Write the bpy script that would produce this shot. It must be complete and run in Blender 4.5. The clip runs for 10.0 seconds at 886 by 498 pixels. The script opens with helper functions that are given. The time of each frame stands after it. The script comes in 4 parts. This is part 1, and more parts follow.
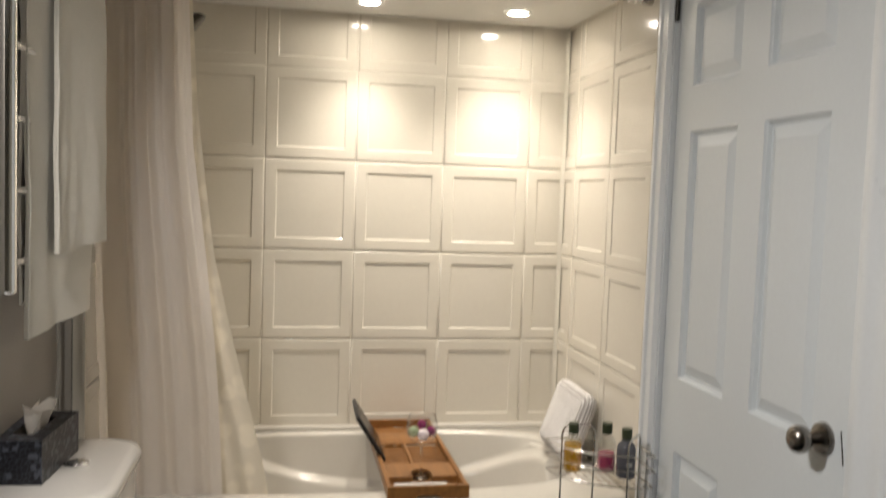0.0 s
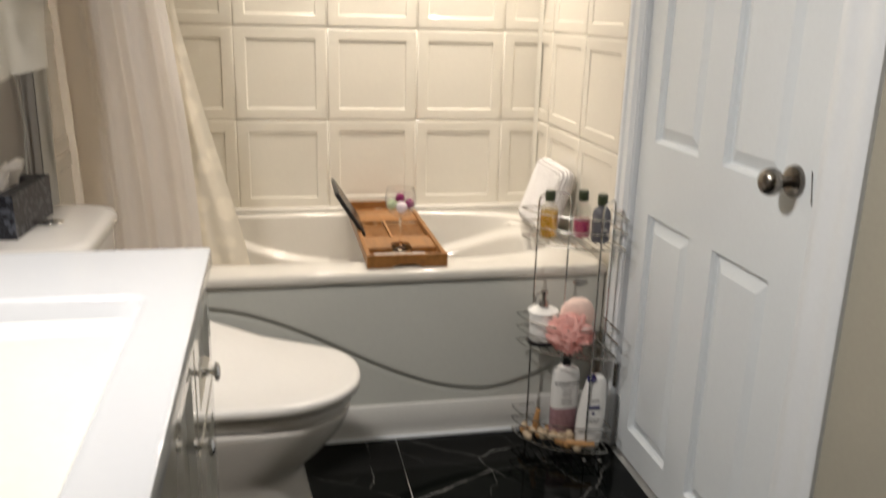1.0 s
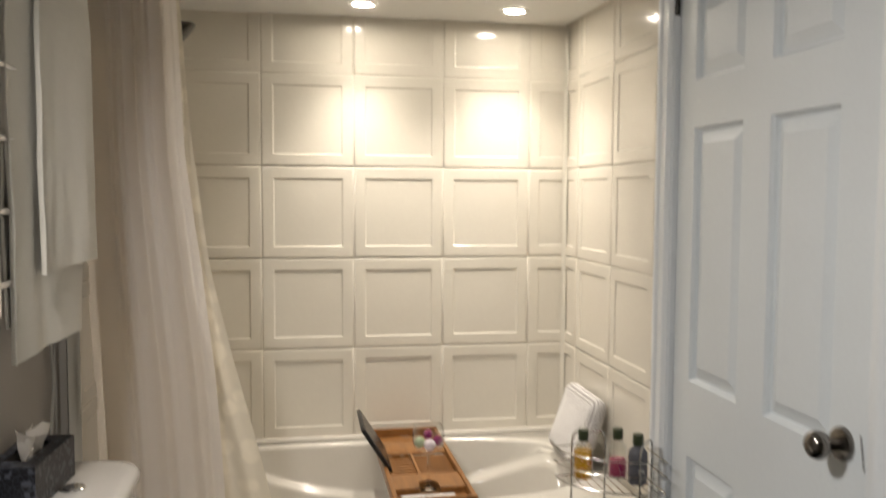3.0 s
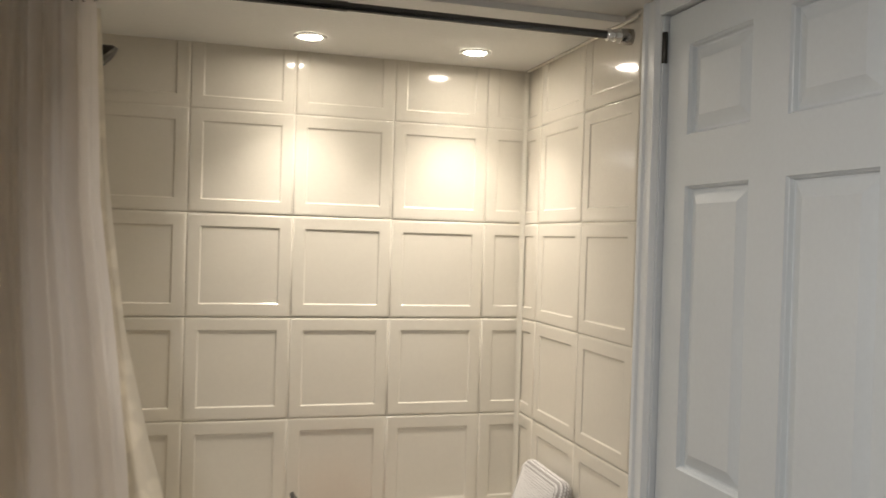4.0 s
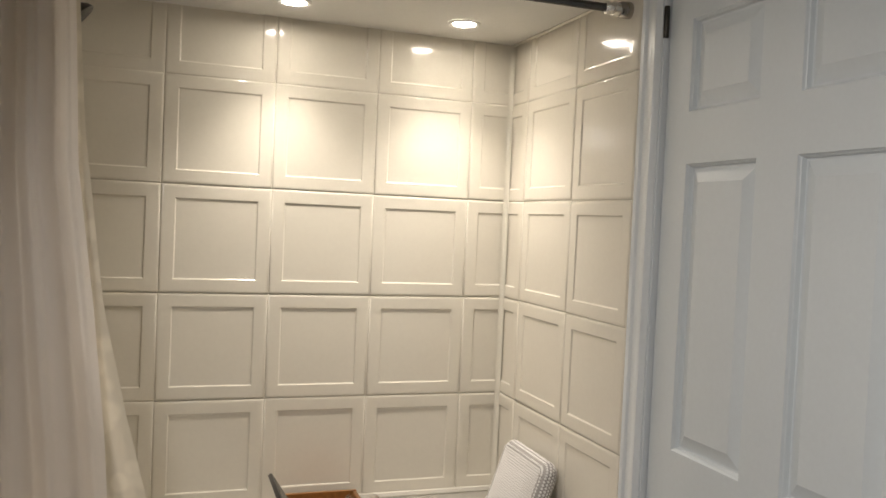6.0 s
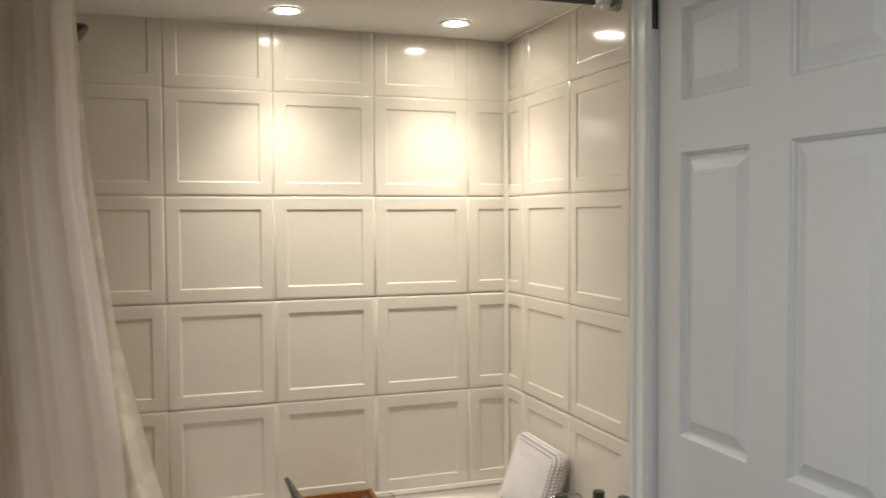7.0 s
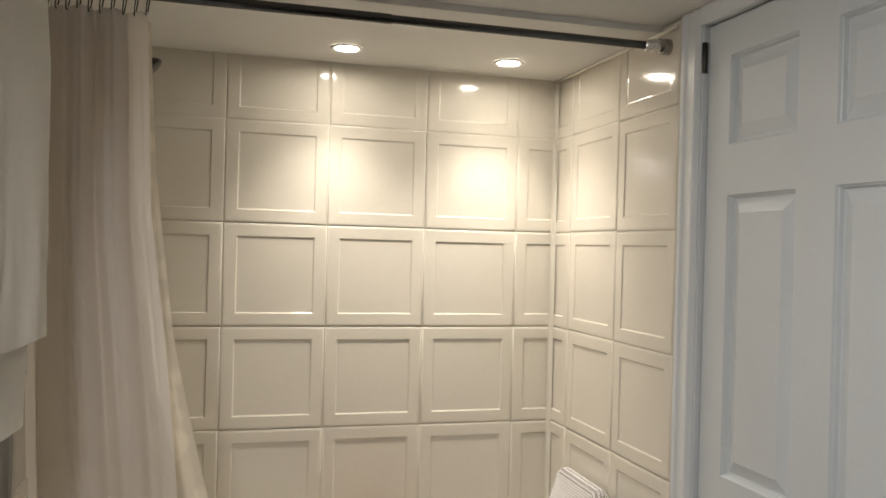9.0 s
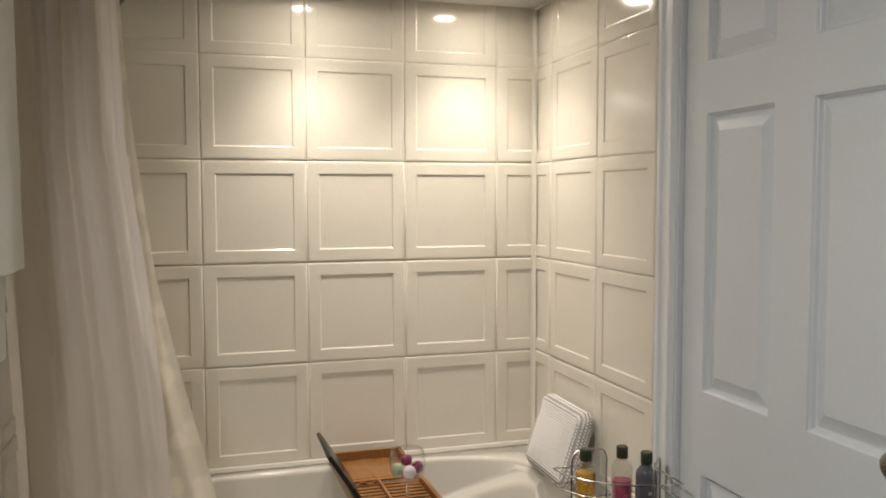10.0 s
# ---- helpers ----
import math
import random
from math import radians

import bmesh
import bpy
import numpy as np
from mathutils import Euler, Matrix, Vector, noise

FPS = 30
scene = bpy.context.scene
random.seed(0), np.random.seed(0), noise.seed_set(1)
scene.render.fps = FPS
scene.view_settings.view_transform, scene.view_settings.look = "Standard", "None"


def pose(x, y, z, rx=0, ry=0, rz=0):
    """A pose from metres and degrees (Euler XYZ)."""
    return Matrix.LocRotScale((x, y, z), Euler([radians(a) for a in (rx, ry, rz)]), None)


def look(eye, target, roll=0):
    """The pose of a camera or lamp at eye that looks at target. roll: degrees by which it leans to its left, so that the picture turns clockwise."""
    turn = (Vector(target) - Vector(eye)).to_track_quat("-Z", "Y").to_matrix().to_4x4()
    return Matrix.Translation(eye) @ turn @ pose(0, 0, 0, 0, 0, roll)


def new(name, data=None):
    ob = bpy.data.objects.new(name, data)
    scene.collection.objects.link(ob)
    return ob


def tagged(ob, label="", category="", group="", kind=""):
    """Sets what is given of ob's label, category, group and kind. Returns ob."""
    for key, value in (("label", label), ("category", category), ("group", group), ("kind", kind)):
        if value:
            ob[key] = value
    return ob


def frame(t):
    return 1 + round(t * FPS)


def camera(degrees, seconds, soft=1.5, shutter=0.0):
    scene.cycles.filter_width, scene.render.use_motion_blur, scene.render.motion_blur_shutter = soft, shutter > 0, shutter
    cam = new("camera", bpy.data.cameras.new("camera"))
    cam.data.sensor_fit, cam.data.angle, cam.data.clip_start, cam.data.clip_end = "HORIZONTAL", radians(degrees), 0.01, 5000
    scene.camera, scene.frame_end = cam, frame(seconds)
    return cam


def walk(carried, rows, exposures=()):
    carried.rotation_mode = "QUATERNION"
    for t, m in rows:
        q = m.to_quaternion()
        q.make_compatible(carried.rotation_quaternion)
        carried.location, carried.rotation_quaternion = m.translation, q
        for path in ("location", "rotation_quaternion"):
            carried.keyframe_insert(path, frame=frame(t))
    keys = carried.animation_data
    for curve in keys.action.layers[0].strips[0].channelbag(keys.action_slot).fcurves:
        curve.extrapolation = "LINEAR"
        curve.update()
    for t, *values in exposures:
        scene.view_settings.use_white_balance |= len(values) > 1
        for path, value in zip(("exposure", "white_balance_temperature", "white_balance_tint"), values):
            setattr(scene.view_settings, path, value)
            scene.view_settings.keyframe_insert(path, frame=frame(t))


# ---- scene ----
cam = camera(56.4, 10.0, shutter=0.5)

PATH = [
    (0, (-1.022, -3.034, 1.429), (-0.658, -1.071, 1.301), 2.0),
    (0.5, (-1.005, -3.024, 1.354), (-0.664, -1.08, 1.029), 0.5),
    (1, (-0.988, -3.035, 1.288), (-0.595, -1.154, 0.731), 1.5),
    (1.5, (-0.976, -3.044, 1.253), (-0.548, -1.217, 0.562), 1.5),
    (2, (-0.982, -3.048, 1.27), (-0.538, -1.216, 0.602), 1.4),
    (2.5, (-0.991, -3.036, 1.33), (-0.558, -1.134, 0.887), 1.1),
    (3, (-1.0, -2.981, 1.445), (-0.649, -1.016, 1.315), 0.3),
    (3.2, (-1.008, -2.938, 1.454), (-0.672, -0.969, 1.362), 1.3),
    (4.3, (-1.08, -2.61, 1.481), (-0.466, -0.707, 1.471), 1.7),
    (4.5, (-1.099, -2.585, 1.48), (-0.468, -0.687, 1.463), 1.9),
    (5, (-1.115, -2.577, 1.473), (-0.47, -0.684, 1.429), 2.4),
    (5.5, (-1.122, -2.576, 1.468), (-0.469, -0.687, 1.403), 2.5),
    (5.7, (-1.121, -2.583, 1.466), (-0.465, -0.694, 1.402), 2.6),
    (6.8, (-1.156, -2.615, 1.458), (-0.475, -0.736, 1.391), 1.6),
    (7, (-1.132, -2.621, 1.476), (-0.484, -0.73, 1.399), -0.3),
    (7.5, (-1.142, -2.645, 1.484), (-0.536, -0.741, 1.411), -2.8),
    (7.8, (-1.152, -2.643, 1.493), (-0.562, -0.734, 1.42), -2.9),
    (8, (-1.14, -2.655, 1.495), (-0.624, -0.725, 1.422), -3.2),
    (8.2, (-1.166, -2.691, 1.515), (-0.714, -0.745, 1.438), -1.7),
    (8.5, (-1.159, -2.682, 1.505), (-0.669, -0.743, 1.491), 0.1),
    (9, (-1.152, -2.674, 1.479), (-0.612, -0.748, 1.478), 1.5),
    (9.5, (-1.155, -2.662, 1.442), (-0.611, -0.739, 1.384), 0.8),
    (10, (-1.147, -2.67, 1.428), (-0.567, -0.761, 1.302), -0.1),
]
walk(cam, [(t, look(eye, target, roll)) for t, eye, target, roll in PATH],
     [(0, 0.36, 6500, 10), (0.5, 0.22, 6480, 10), (1.0, 0.78, 6550, 11), (1.5, 1.32, 6550, 12), (2.0, 1.34, 6550, 12), (2.5, 1.27, 6550, 12), (3.0, 0.38, 6500, 10), (4.5, 0.15, 6500, 10), (10.0, 0.12, 6500, 10)])

# ---- light ----
world = bpy.data.worlds.new("world")
world.use_nodes = True
scene.world = world
world.node_tree.nodes["Background"].inputs["Color"].default_value = (0.6, 0.65, 0.7, 1)
world.node_tree.nodes["Background"].inputs["Strength"].default_value = 0.02


def lamp(name, kind, m, energy, colour, size=(0.1, 0.1), cone=90, soft=0.05):
    data = bpy.data.lights.new(name, kind)
    data.energy, data.color = energy, colour
    if kind == "AREA":
        data.shape, data.size, data.size_y = "RECTANGLE", size[0], size[1]
        data.spread = radians(142)
    else:
        data.spot_size, data.spot_blend, data.shadow_soft_size = radians(cone), 1.0, soft
    ob = new(name, data)
    ob.matrix_world = m
    return ob


DOWN_X = (-0.777, -0.262)          # the two downlights over the bath
DOWN_Y, DOWN_Z = -0.212, 2.073
for k, x in enumerate(DOWN_X):
    lamp("downlight_beam", "SPOT", look((x, DOWN_Y, DOWN_Z - 0.012), (x, DOWN_Y + 0.001, 0)), (34.0, 37.0)[k], (1.0, 0.905, 0.775),
         cone=101, soft=0.05)
# unseen light above the basin, its place inferred from shading and reflections
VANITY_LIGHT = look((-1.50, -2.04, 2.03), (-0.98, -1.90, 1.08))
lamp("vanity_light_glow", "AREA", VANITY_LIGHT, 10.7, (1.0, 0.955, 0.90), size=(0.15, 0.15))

# ---- materials ----


def material(name, colour, rough=0.5, metal=0.0, vary=0.08, scale=6.0, fine=90.0, bump=0.0, bump_scale=200.0,
             spec=0.5, trans=0.0, coat=0.0, rough_vary=0.08, ior=1.45, sheen=0.0, sub=0.0):
    """A painted, plastic, metal or woven surface with change at two scales."""
    m = bpy.data.materials.new(name)
    m.use_nodes = True
    nt = m.node_tree
    b = nt.nodes["Principled BSDF"]
    co = nt.nodes.new("ShaderNodeTexCoord")
    big, small = nt.nodes.new("ShaderNodeTexNoise"), nt.nodes.new("ShaderNodeTexNoise")
    big.inputs["Scale"].default_value, small.inputs["Scale"].default_value = scale, fine
    big.inputs["Detail"].default_value, small.inputs["Detail"].default_value = 4, 3
    nt.links.new(co.outputs["Object"], big.inputs["Vector"])
    nt.links.new(co.outputs["Object"], small.inputs["Vector"])
    add = nt.nodes.new("ShaderNodeMath")
    add.operation = "ADD"
    nt.links.new(big.outputs["Fac"], add.inputs[0])
    nt.links.new(small.outputs["Fac"], add.inputs[1])
    ramp = nt.nodes.new("ShaderNodeMapRange")
    ramp.inputs["From Min"].default_value, ramp.inputs["From Max"].default_value = 0.6, 1.4
    ramp.inputs["To Min"].default_value, ramp.inputs["To Max"].default_value = 1 - vary, 1 + vary * 0.5
    nt.links.new(add.outputs[0], ramp.inputs["Value"])
    mul = nt.nodes.new("ShaderNodeVectorMath")
    mul.operation = "SCALE"
    mul.inputs[0].default_value = colour
    nt.links.new(ramp.outputs[0], mul.inputs["Scale"])
    nt.links.new(mul.outputs[0], b.inputs["Base Color"])
    rr = nt.nodes.new("ShaderNodeMapRange")
    rr.inputs["To Min"].default_value, rr.inputs["To Max"].default_value = max(rough * (1 - rough_vary * 3), 0.01), rough * (1 + rough_vary * 3)
    nt.links.new(big.outputs["Fac"], rr.inputs["Value"])
    nt.links.new(rr.outputs[0], b.inputs["Roughness"])
    b.inputs["Metallic"].default_value = metal
    b.inputs["Specular IOR Level"].default_value = spec
    b.inputs["Transmission Weight"].default_value = trans
    b.inputs["Coat Weight"].default_value = coat
    b.inputs["Coat Roughness"].default_value = 0.06
    b.inputs["IOR"].default_value = ior
    b.inputs["Sheen Weight"].default_value = sheen
    b.inputs["Subsurface Weight"].default_value = sub
    b.inputs["Subsurface Radius"].default_value = (0.02, 0.012, 0.008)
    if bump:
        n3 = nt.nodes.new("ShaderNodeTexNoise")
        n3.inputs["Scale"].default_value, n3.inputs["Detail"].default_value = bump_scale, 4
        nt.links.new(co.outputs["Object"], n3.inputs["Vector"])
        bp = nt.nodes.new("ShaderNodeBump")
        bp.inputs["Strength"].default_value, bp.inputs["Distance"].default_value = bump, 0.002
        nt.links.new(n3.outputs["Fac"], bp.inputs["Height"])
        nt.links.new(bp.outputs[0], b.inputs["Normal"])
    return m


def marble(name):
    """Polished black marble tile with thin white veins, running on from world position and shifted tile by tile."""
    m = bpy.data.materials.new(name)
    m.use_nodes = True
    nt = m.node_tree
    b = nt.nodes["Principled BSDF"]
    pos, info = nt.nodes.new("ShaderNodeNewGeometry"), nt.nodes.new("ShaderNodeObjectInfo")
    off = nt.nodes.new("ShaderNodeVectorMath")
    off.operation = "MULTIPLY_ADD"
    nt.links.new(info.outputs["Random"], off.inputs[0])
    off.inputs[1].default_value = (7.3, 3.9, 5.0)
    nt.links.new(pos.outputs["Position"], off.inputs[2])
    total = None
    warp = nt.nodes.new("ShaderNodeTexNoise")
    warp.inputs["Scale"].default_value, warp.inputs["Detail"].default_value = 9.0, 6
    nt.links.new(off.outputs[0], warp.inputs["Vector"])
    bent = nt.nodes.new("ShaderNodeVectorMath")
    bent.operation = "MULTIPLY_ADD"
    nt.links.new(warp.outputs["Color"], bent.inputs[0])
    bent.inputs[1].default_value = (0.075, 0.075, 0.075)
    nt.links.new(off.outputs[0], bent.inputs[2])
    # each set of veins: heading in degrees, stretch along it, cell scale, line width, gate from and to, amount
    for turn, along, scale, width, lo, hi, amount in ((-40, 2.6, 3.4, 0.0046, 0.42, 0.56, 0.42), (-68, 3.0, 4.6, 0.0042, 0.47, 0.58, 0.26), (-18, 2.8, 6.0, 0.0046, 0.50, 0.60, 0.15)):
        mp = nt.nodes.new("ShaderNodeMapping")
        mp.vector_type = "TEXTURE"
        mp.inputs["Rotation"].default_value = (0, 0, radians(turn))
        mp.inputs["Scale"].default_value = (along, 1, 1)
        mp.inputs["Location"].default_value = (turn * 0.13, turn * 0.07, 0)
        nt.links.new(bent.outputs[0], mp.inputs["Vector"])
        v = nt.nodes.new("ShaderNodeTexVoronoi")
        v.voronoi_dimensions, v.feature = "2D", "DISTANCE_TO_EDGE"
        v.inputs["Scale"].default_value = scale
        nt.links.new(mp.outputs[0], v.inputs["Vector"])
        line = nt.nodes.new("ShaderNodeMapRange")
        line.inputs["From Min"].default_value, line.inputs["From Max"].default_value = width * 0.15, width
        line.inputs["To Min"].default_value, line.inputs["To Max"].default_value = amount, 0
        nt.links.new(v.outputs["Distance"], line.inputs["Value"])
        gate = nt.nodes.new("ShaderNodeTexNoise")
        gate.inputs["Scale"].default_value, gate.inputs["Detail"].default_value = 4.5, 3
        nt.links.new(mp.outputs[0], gate.inputs["Vector"])
        gr = nt.nodes.new("ShaderNodeMapRange")
        gr.inputs["From Min"].default_value, gr.inputs["From Max"].default_value = lo, hi
        nt.links.new(gate.outputs["Fac"], gr.inputs["Value"])
        mul = nt.nodes.new("ShaderNodeMath")
        mul.operation = "MULTIPLY"
        nt.links.new(line.outputs[0], mul.inputs[0])
        nt.links.new(gr.outputs[0], mul.inputs[1])
        if total is None:
            total = mul
        else:
            mx = nt.nodes.new("ShaderNodeMath")
            mx.operation = "MAXIMUM"
            nt.links.new(total.outputs[0], mx.inputs[0])
            nt.links.new(mul.outputs[0], mx.inputs[1])
            total = mx
    col = nt.nodes.new("ShaderNodeMix")
    col.data_type = "RGBA"
    nt.links.new(total.outputs[0], col.inputs["Factor"])
    col.inputs["A"].default_value = (0.0022, 0.0028, 0.0026, 1)
    col.inputs["B"].default_value = (0.42, 0.42, 0.40, 1)
    nt.links.new(col.outputs["Result"], b.inputs["Base Color"])
    b.inputs["Roughness"].default_value = 0.07
    b.inputs["Specular IOR Level"].default_value = 0.13
    return m


def cloth(name, colour, through_amount, weave=900.0, strength=0.25, mottle=0.0):
    """Thin woven cloth that lets some light through."""
    m = bpy.data.materials.new(name)
    m.use_nodes = True
    nt = m.node_tree
    nt.nodes.remove(nt.nodes["Principled BSDF"])
    out = nt.nodes["Material Output"]
    co = nt.nodes.new("ShaderNodeTexCoord")
    n = nt.nodes.new("ShaderNodeTexNoise")
    n.inputs["Scale"].default_value, n.inputs["Detail"].default_value = 5.0, 5
    nt.links.new(co.outputs["Object"], n.inputs["Vector"])
    mr = nt.nodes.new("ShaderNodeMapRange")
    mr.inputs["To Min"].default_value, mr.inputs["To Max"].default_value = 0.93, 1.04
    nt.links.new(n.outputs["Fac"], mr.inputs["Value"])
    sc = nt.nodes.new("ShaderNodeVectorMath")
    sc.operation = "SCALE"
    sc.inputs[0].default_value = colour
    nt.links.new(mr.outputs[0], sc.inputs["Scale"])
    if mottle:
        # soft round blotches, with the colour darker between them
        v = nt.nodes.new("ShaderNodeTexVoronoi")
        v.feature = "SMOOTH_F1"
        v.inputs["Scale"].default_value, v.inputs["Smoothness"].default_value = 17.0, 0.35
        nt.links.new(co.outputs["Object"], v.inputs["Vector"])
        blot = nt.nodes.new("ShaderNodeMapRange")
        blot.interpolation_type = "SMOOTHSTEP"
        blot.inputs["From Min"].default_value, blot.inputs["From Max"].default_value = 0.30, 0.52
        blot.inputs["To Min"].default_value, blot.inputs["To Max"].default_value = 1.0, 1.0 - mottle
        nt.links.new(v.outputs["Distance"], blot.inputs["Value"])
        both = nt.nodes.new("ShaderNodeMath")
        both.operation = "MULTIPLY"
        nt.links.new(mr.outputs[0], both.inputs[0])
        nt.links.new(blot.outputs[0], both.inputs[1])
        nt.links.new(both.outputs[0], sc.inputs["Scale"])
    w = nt.nodes.new("ShaderNodeTexNoise")
    w.inputs["Scale"].default_value = weave
    nt.links.new(co.outputs["Object"], w.inputs["Vector"])
    bp = nt.nodes.new("ShaderNodeBump")
    bp.inputs["Strength"].default_value, bp.inputs["Distance"].default_value = strength, 0.001
    nt.links.new(w.outputs["Fac"], bp.inputs["Height"])
    d, t, mix = nt.nodes.new("ShaderNodeBsdfDiffuse"), nt.nodes.new("ShaderNodeBsdfTranslucent"), nt.nodes.new("ShaderNodeMixShader")
    for node in (d, t):
        nt.links.new(sc.outputs[0], node.inputs["Color"])
        nt.links.new(bp.outputs[0], node.inputs["Normal"])
    mix.inputs[0].default_value = through_amount
    nt.links.new(d.outputs[0], mix.inputs[1])
    nt.links.new(t.outputs[0], mix.inputs[2])
    nt.links.new(mix.outputs[0], out.inputs["Surface"])
    return m


def bamboo(name, colour):
    """Oiled bamboo: streaks along the length (y) of each strip."""
    m = material(name, colour, rough=0.38, vary=0.1, coat=0.15)
    nt = m.node_tree
    b = nt.nodes["Principled BSDF"]
    co, mp = nt.nodes.new("ShaderNodeTexCoord"), nt.nodes.new("ShaderNodeMapping")
    mp.inputs["Scale"].default_value = (22, 2.5, 22)
    n = nt.nodes.new("ShaderNodeTexNoise")
    n.inputs["Scale"].default_value, n.inputs["Detail"].default_value = 3.0, 5
    nt.links.new(co.outputs["Object"], mp.inputs["Vector"])
    nt.links.new(mp.outputs[0], n.inputs["Vector"])
    ramp = nt.nodes.new("ShaderNodeValToRGB")
    ramp.color_ramp.elements[0].position, ramp.color_ramp.elements[1].position = 0.3, 0.7
    ramp.color_ramp.elements[0].color = (*[c * 0.74 for c in colour], 1)
    ramp.color_ramp.elements[1].color = (*[min(c * 1.15, 1) for c in colour], 1)
    nt.links.new(n.outputs["Fac"], ramp.inputs["Fac"])
    nt.links.new(ramp.outputs[0], b.inputs["Base Color"])
    return m


def glow(name, colour, strength):
    m = bpy.data.materials.new(name)
    m.use_nodes = True
    b = m.node_tree.nodes["Principled BSDF"]
    b.inputs["Base Color"].default_value = (0.8, 0.8, 0.8, 1)
    b.inputs["Emission Color"].default_value = (*colour, 1)
    b.inputs["Emission Strength"].default_value = strength
    return m


def glass(name, colour=(1, 1, 1), rough=0.01, ior=1.45):
    m = bpy.data.materials.new(name)
    m.use_nodes = True
    b = m.node_tree.nodes["Principled BSDF"]
    b.inputs["Base Color"].default_value = (*colour, 1)
    b.inputs["Roughness"].default_value = rough
    b.inputs["Transmission Weight"].default_value = 1.0
    b.inputs["IOR"].default_value = ior
    return m


def thin_glass(name, colour):
    """Thin clear glass or plastic: light passes straight on, with gloss that grows to the edges."""
    m = bpy.data.materials.new(name)
    m.use_nodes = True
    nt = m.node_tree
    nt.nodes.remove(nt.nodes["Principled BSDF"])
    t, g, f, mix = nt.nodes.new("ShaderNodeBsdfTransparent"), nt.nodes.new("ShaderNodeBsdfGlossy"), nt.nodes.new("ShaderNodeLayerWeight"), nt.nodes.new("ShaderNodeMixShader")
    t.inputs["Color"].default_value = (*colour, 1)
    g.inputs["Roughness"].default_value = 0.03
    f.inputs["Blend"].default_value = 0.5
    power, scale_ = nt.nodes.new("ShaderNodeMath"), nt.nodes.new("ShaderNodeMath")
    power.operation, scale_.operation = "POWER", "MULTIPLY_ADD"
    power.inputs[1].default_value = 2.2
    scale_.inputs[1].default_value, scale_.inputs[2].default_value = 0.80, 0.07
    nt.links.new(f.outputs["Facing"], power.inputs[0])
    nt.links.new(power.outputs[0], scale_.inputs[0])
    nt.links.new(scale_.outputs[0], mix.inputs[0])
    nt.links.new(t.outputs[0], mix.inputs[1])
    nt.links.new(g.outputs[0], mix.inputs[2])
    nt.links.new(mix.outputs[0], nt.nodes["Material Output"].inputs["Surface"])
    return m


def printed(name, light, dark, scale):
    """Dark cardboard printed with small pale blocks."""
    m = bpy.data.materials.new(name)
    m.use_nodes = True
    nt = m.node_tree
    b = nt.nodes["Principled BSDF"]
    co = nt.nodes.new("ShaderNodeTexCoord")
    v = nt.nodes.new("ShaderNodeTexVoronoi")
    v.distance, v.feature = "CHEBYCHEV", "F1"
    v.inputs["Scale"].default_value = scale
    nt.links.new(co.outputs["Object"], v.inputs["Vector"])
    e = nt.nodes.new("ShaderNodeTexVoronoi")
    e.feature = "DISTANCE_TO_EDGE"
    e.inputs["Scale"].default_value = scale
    nt.links.new(co.outputs["Object"], e.inputs["Vector"])
    r = nt.nodes.new("ShaderNodeMapRange")
    r.inputs["From Min"].default_value, r.inputs["From Max"].default_value = 0.02, 0.07
    r.inputs["To Min"].default_value, r.inputs["To Max"].default_value = 0.55, 0.0
    nt.links.new(e.outputs["Distance"], r.inputs["Value"])
    bw = nt.nodes.new("ShaderNodeMath")
    bw.operation = "GREATER_THAN"
    bw.inputs[1].default_value = 0.72
    nt.links.new(v.outputs["Color"], bw.inputs[0])
    mx = nt.nodes.new("ShaderNodeMath")
    mx.operation = "MAXIMUM"
    nt.links.new(bw.outputs[0], mx.inputs[0])
    nt.links.new(r.outputs[0], mx.inputs[1])
    half = nt.nodes.new("ShaderNodeMath")
    half.operation = "MULTIPLY"
    half.inputs[1].default_value = 0.55
    nt.links.new(mx.outputs[0], half.inputs[0])
    col = nt.nodes.new("ShaderNodeMix")
    col.data_type = "RGBA"
    nt.links.new(half.outputs[0], col.inputs["Factor"])
    col.inputs["A"].default_value, col.inputs["B"].default_value = (*dark, 1), (*light, 1)
    nt.links.new(col.outputs["Result"], b.inputs["Base Color"])
    b.inputs["Roughness"].default_value = 0.45
    return m


M_TILE = material("surround_acrylic", (0.735, 0.692, 0.608), rough=0.11, vary=0.03, coat=0.45, bump=0.008, bump_scale=9)
M_TUB = material("bath_acrylic", (0.62, 0.59, 0.535), rough=0.12, vary=0.03, coat=0.4)
M_SKIRT = material("bath_apron_acrylic", (0.55, 0.555, 0.515), rough=0.25, vary=0.04)
M_PLINTH = material("bath_plinth_acrylic", (0.70, 0.69, 0.66), rough=0.25, vary=0.04)
M_CEIL = material("ceiling_paint", (0.74, 0.73, 0.70), rough=0.75, vary=0.04, bump=0.15, bump_scale=120)
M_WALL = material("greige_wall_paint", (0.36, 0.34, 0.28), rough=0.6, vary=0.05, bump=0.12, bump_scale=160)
# base set darker than M_WALL to match the wall by the towel rail
M_WALL2 = material("west_wall_paint", (0.30, 0.275, 0.245), rough=0.6, vary=0.05, bump=0.12, bump_scale=160)
M_DOOR = material("door_paint", (0.68, 0.72, 0.75), rough=0.38, vary=0.03, bump=0.06, bump_scale=90)
M_TRIM = material("trim_paint", (0.72, 0.75, 0.78), rough=0.30, vary=0.03)
M_MARBLE = marble("black_marble")
M_GROUT = material("grey_grout", (0.30, 0.30, 0.29), rough=0.8, vary=0.2)
M_CHROME = material("chrome", (0.80, 0.80, 0.80), rough=0.10, metal=1.0, vary=0.03)
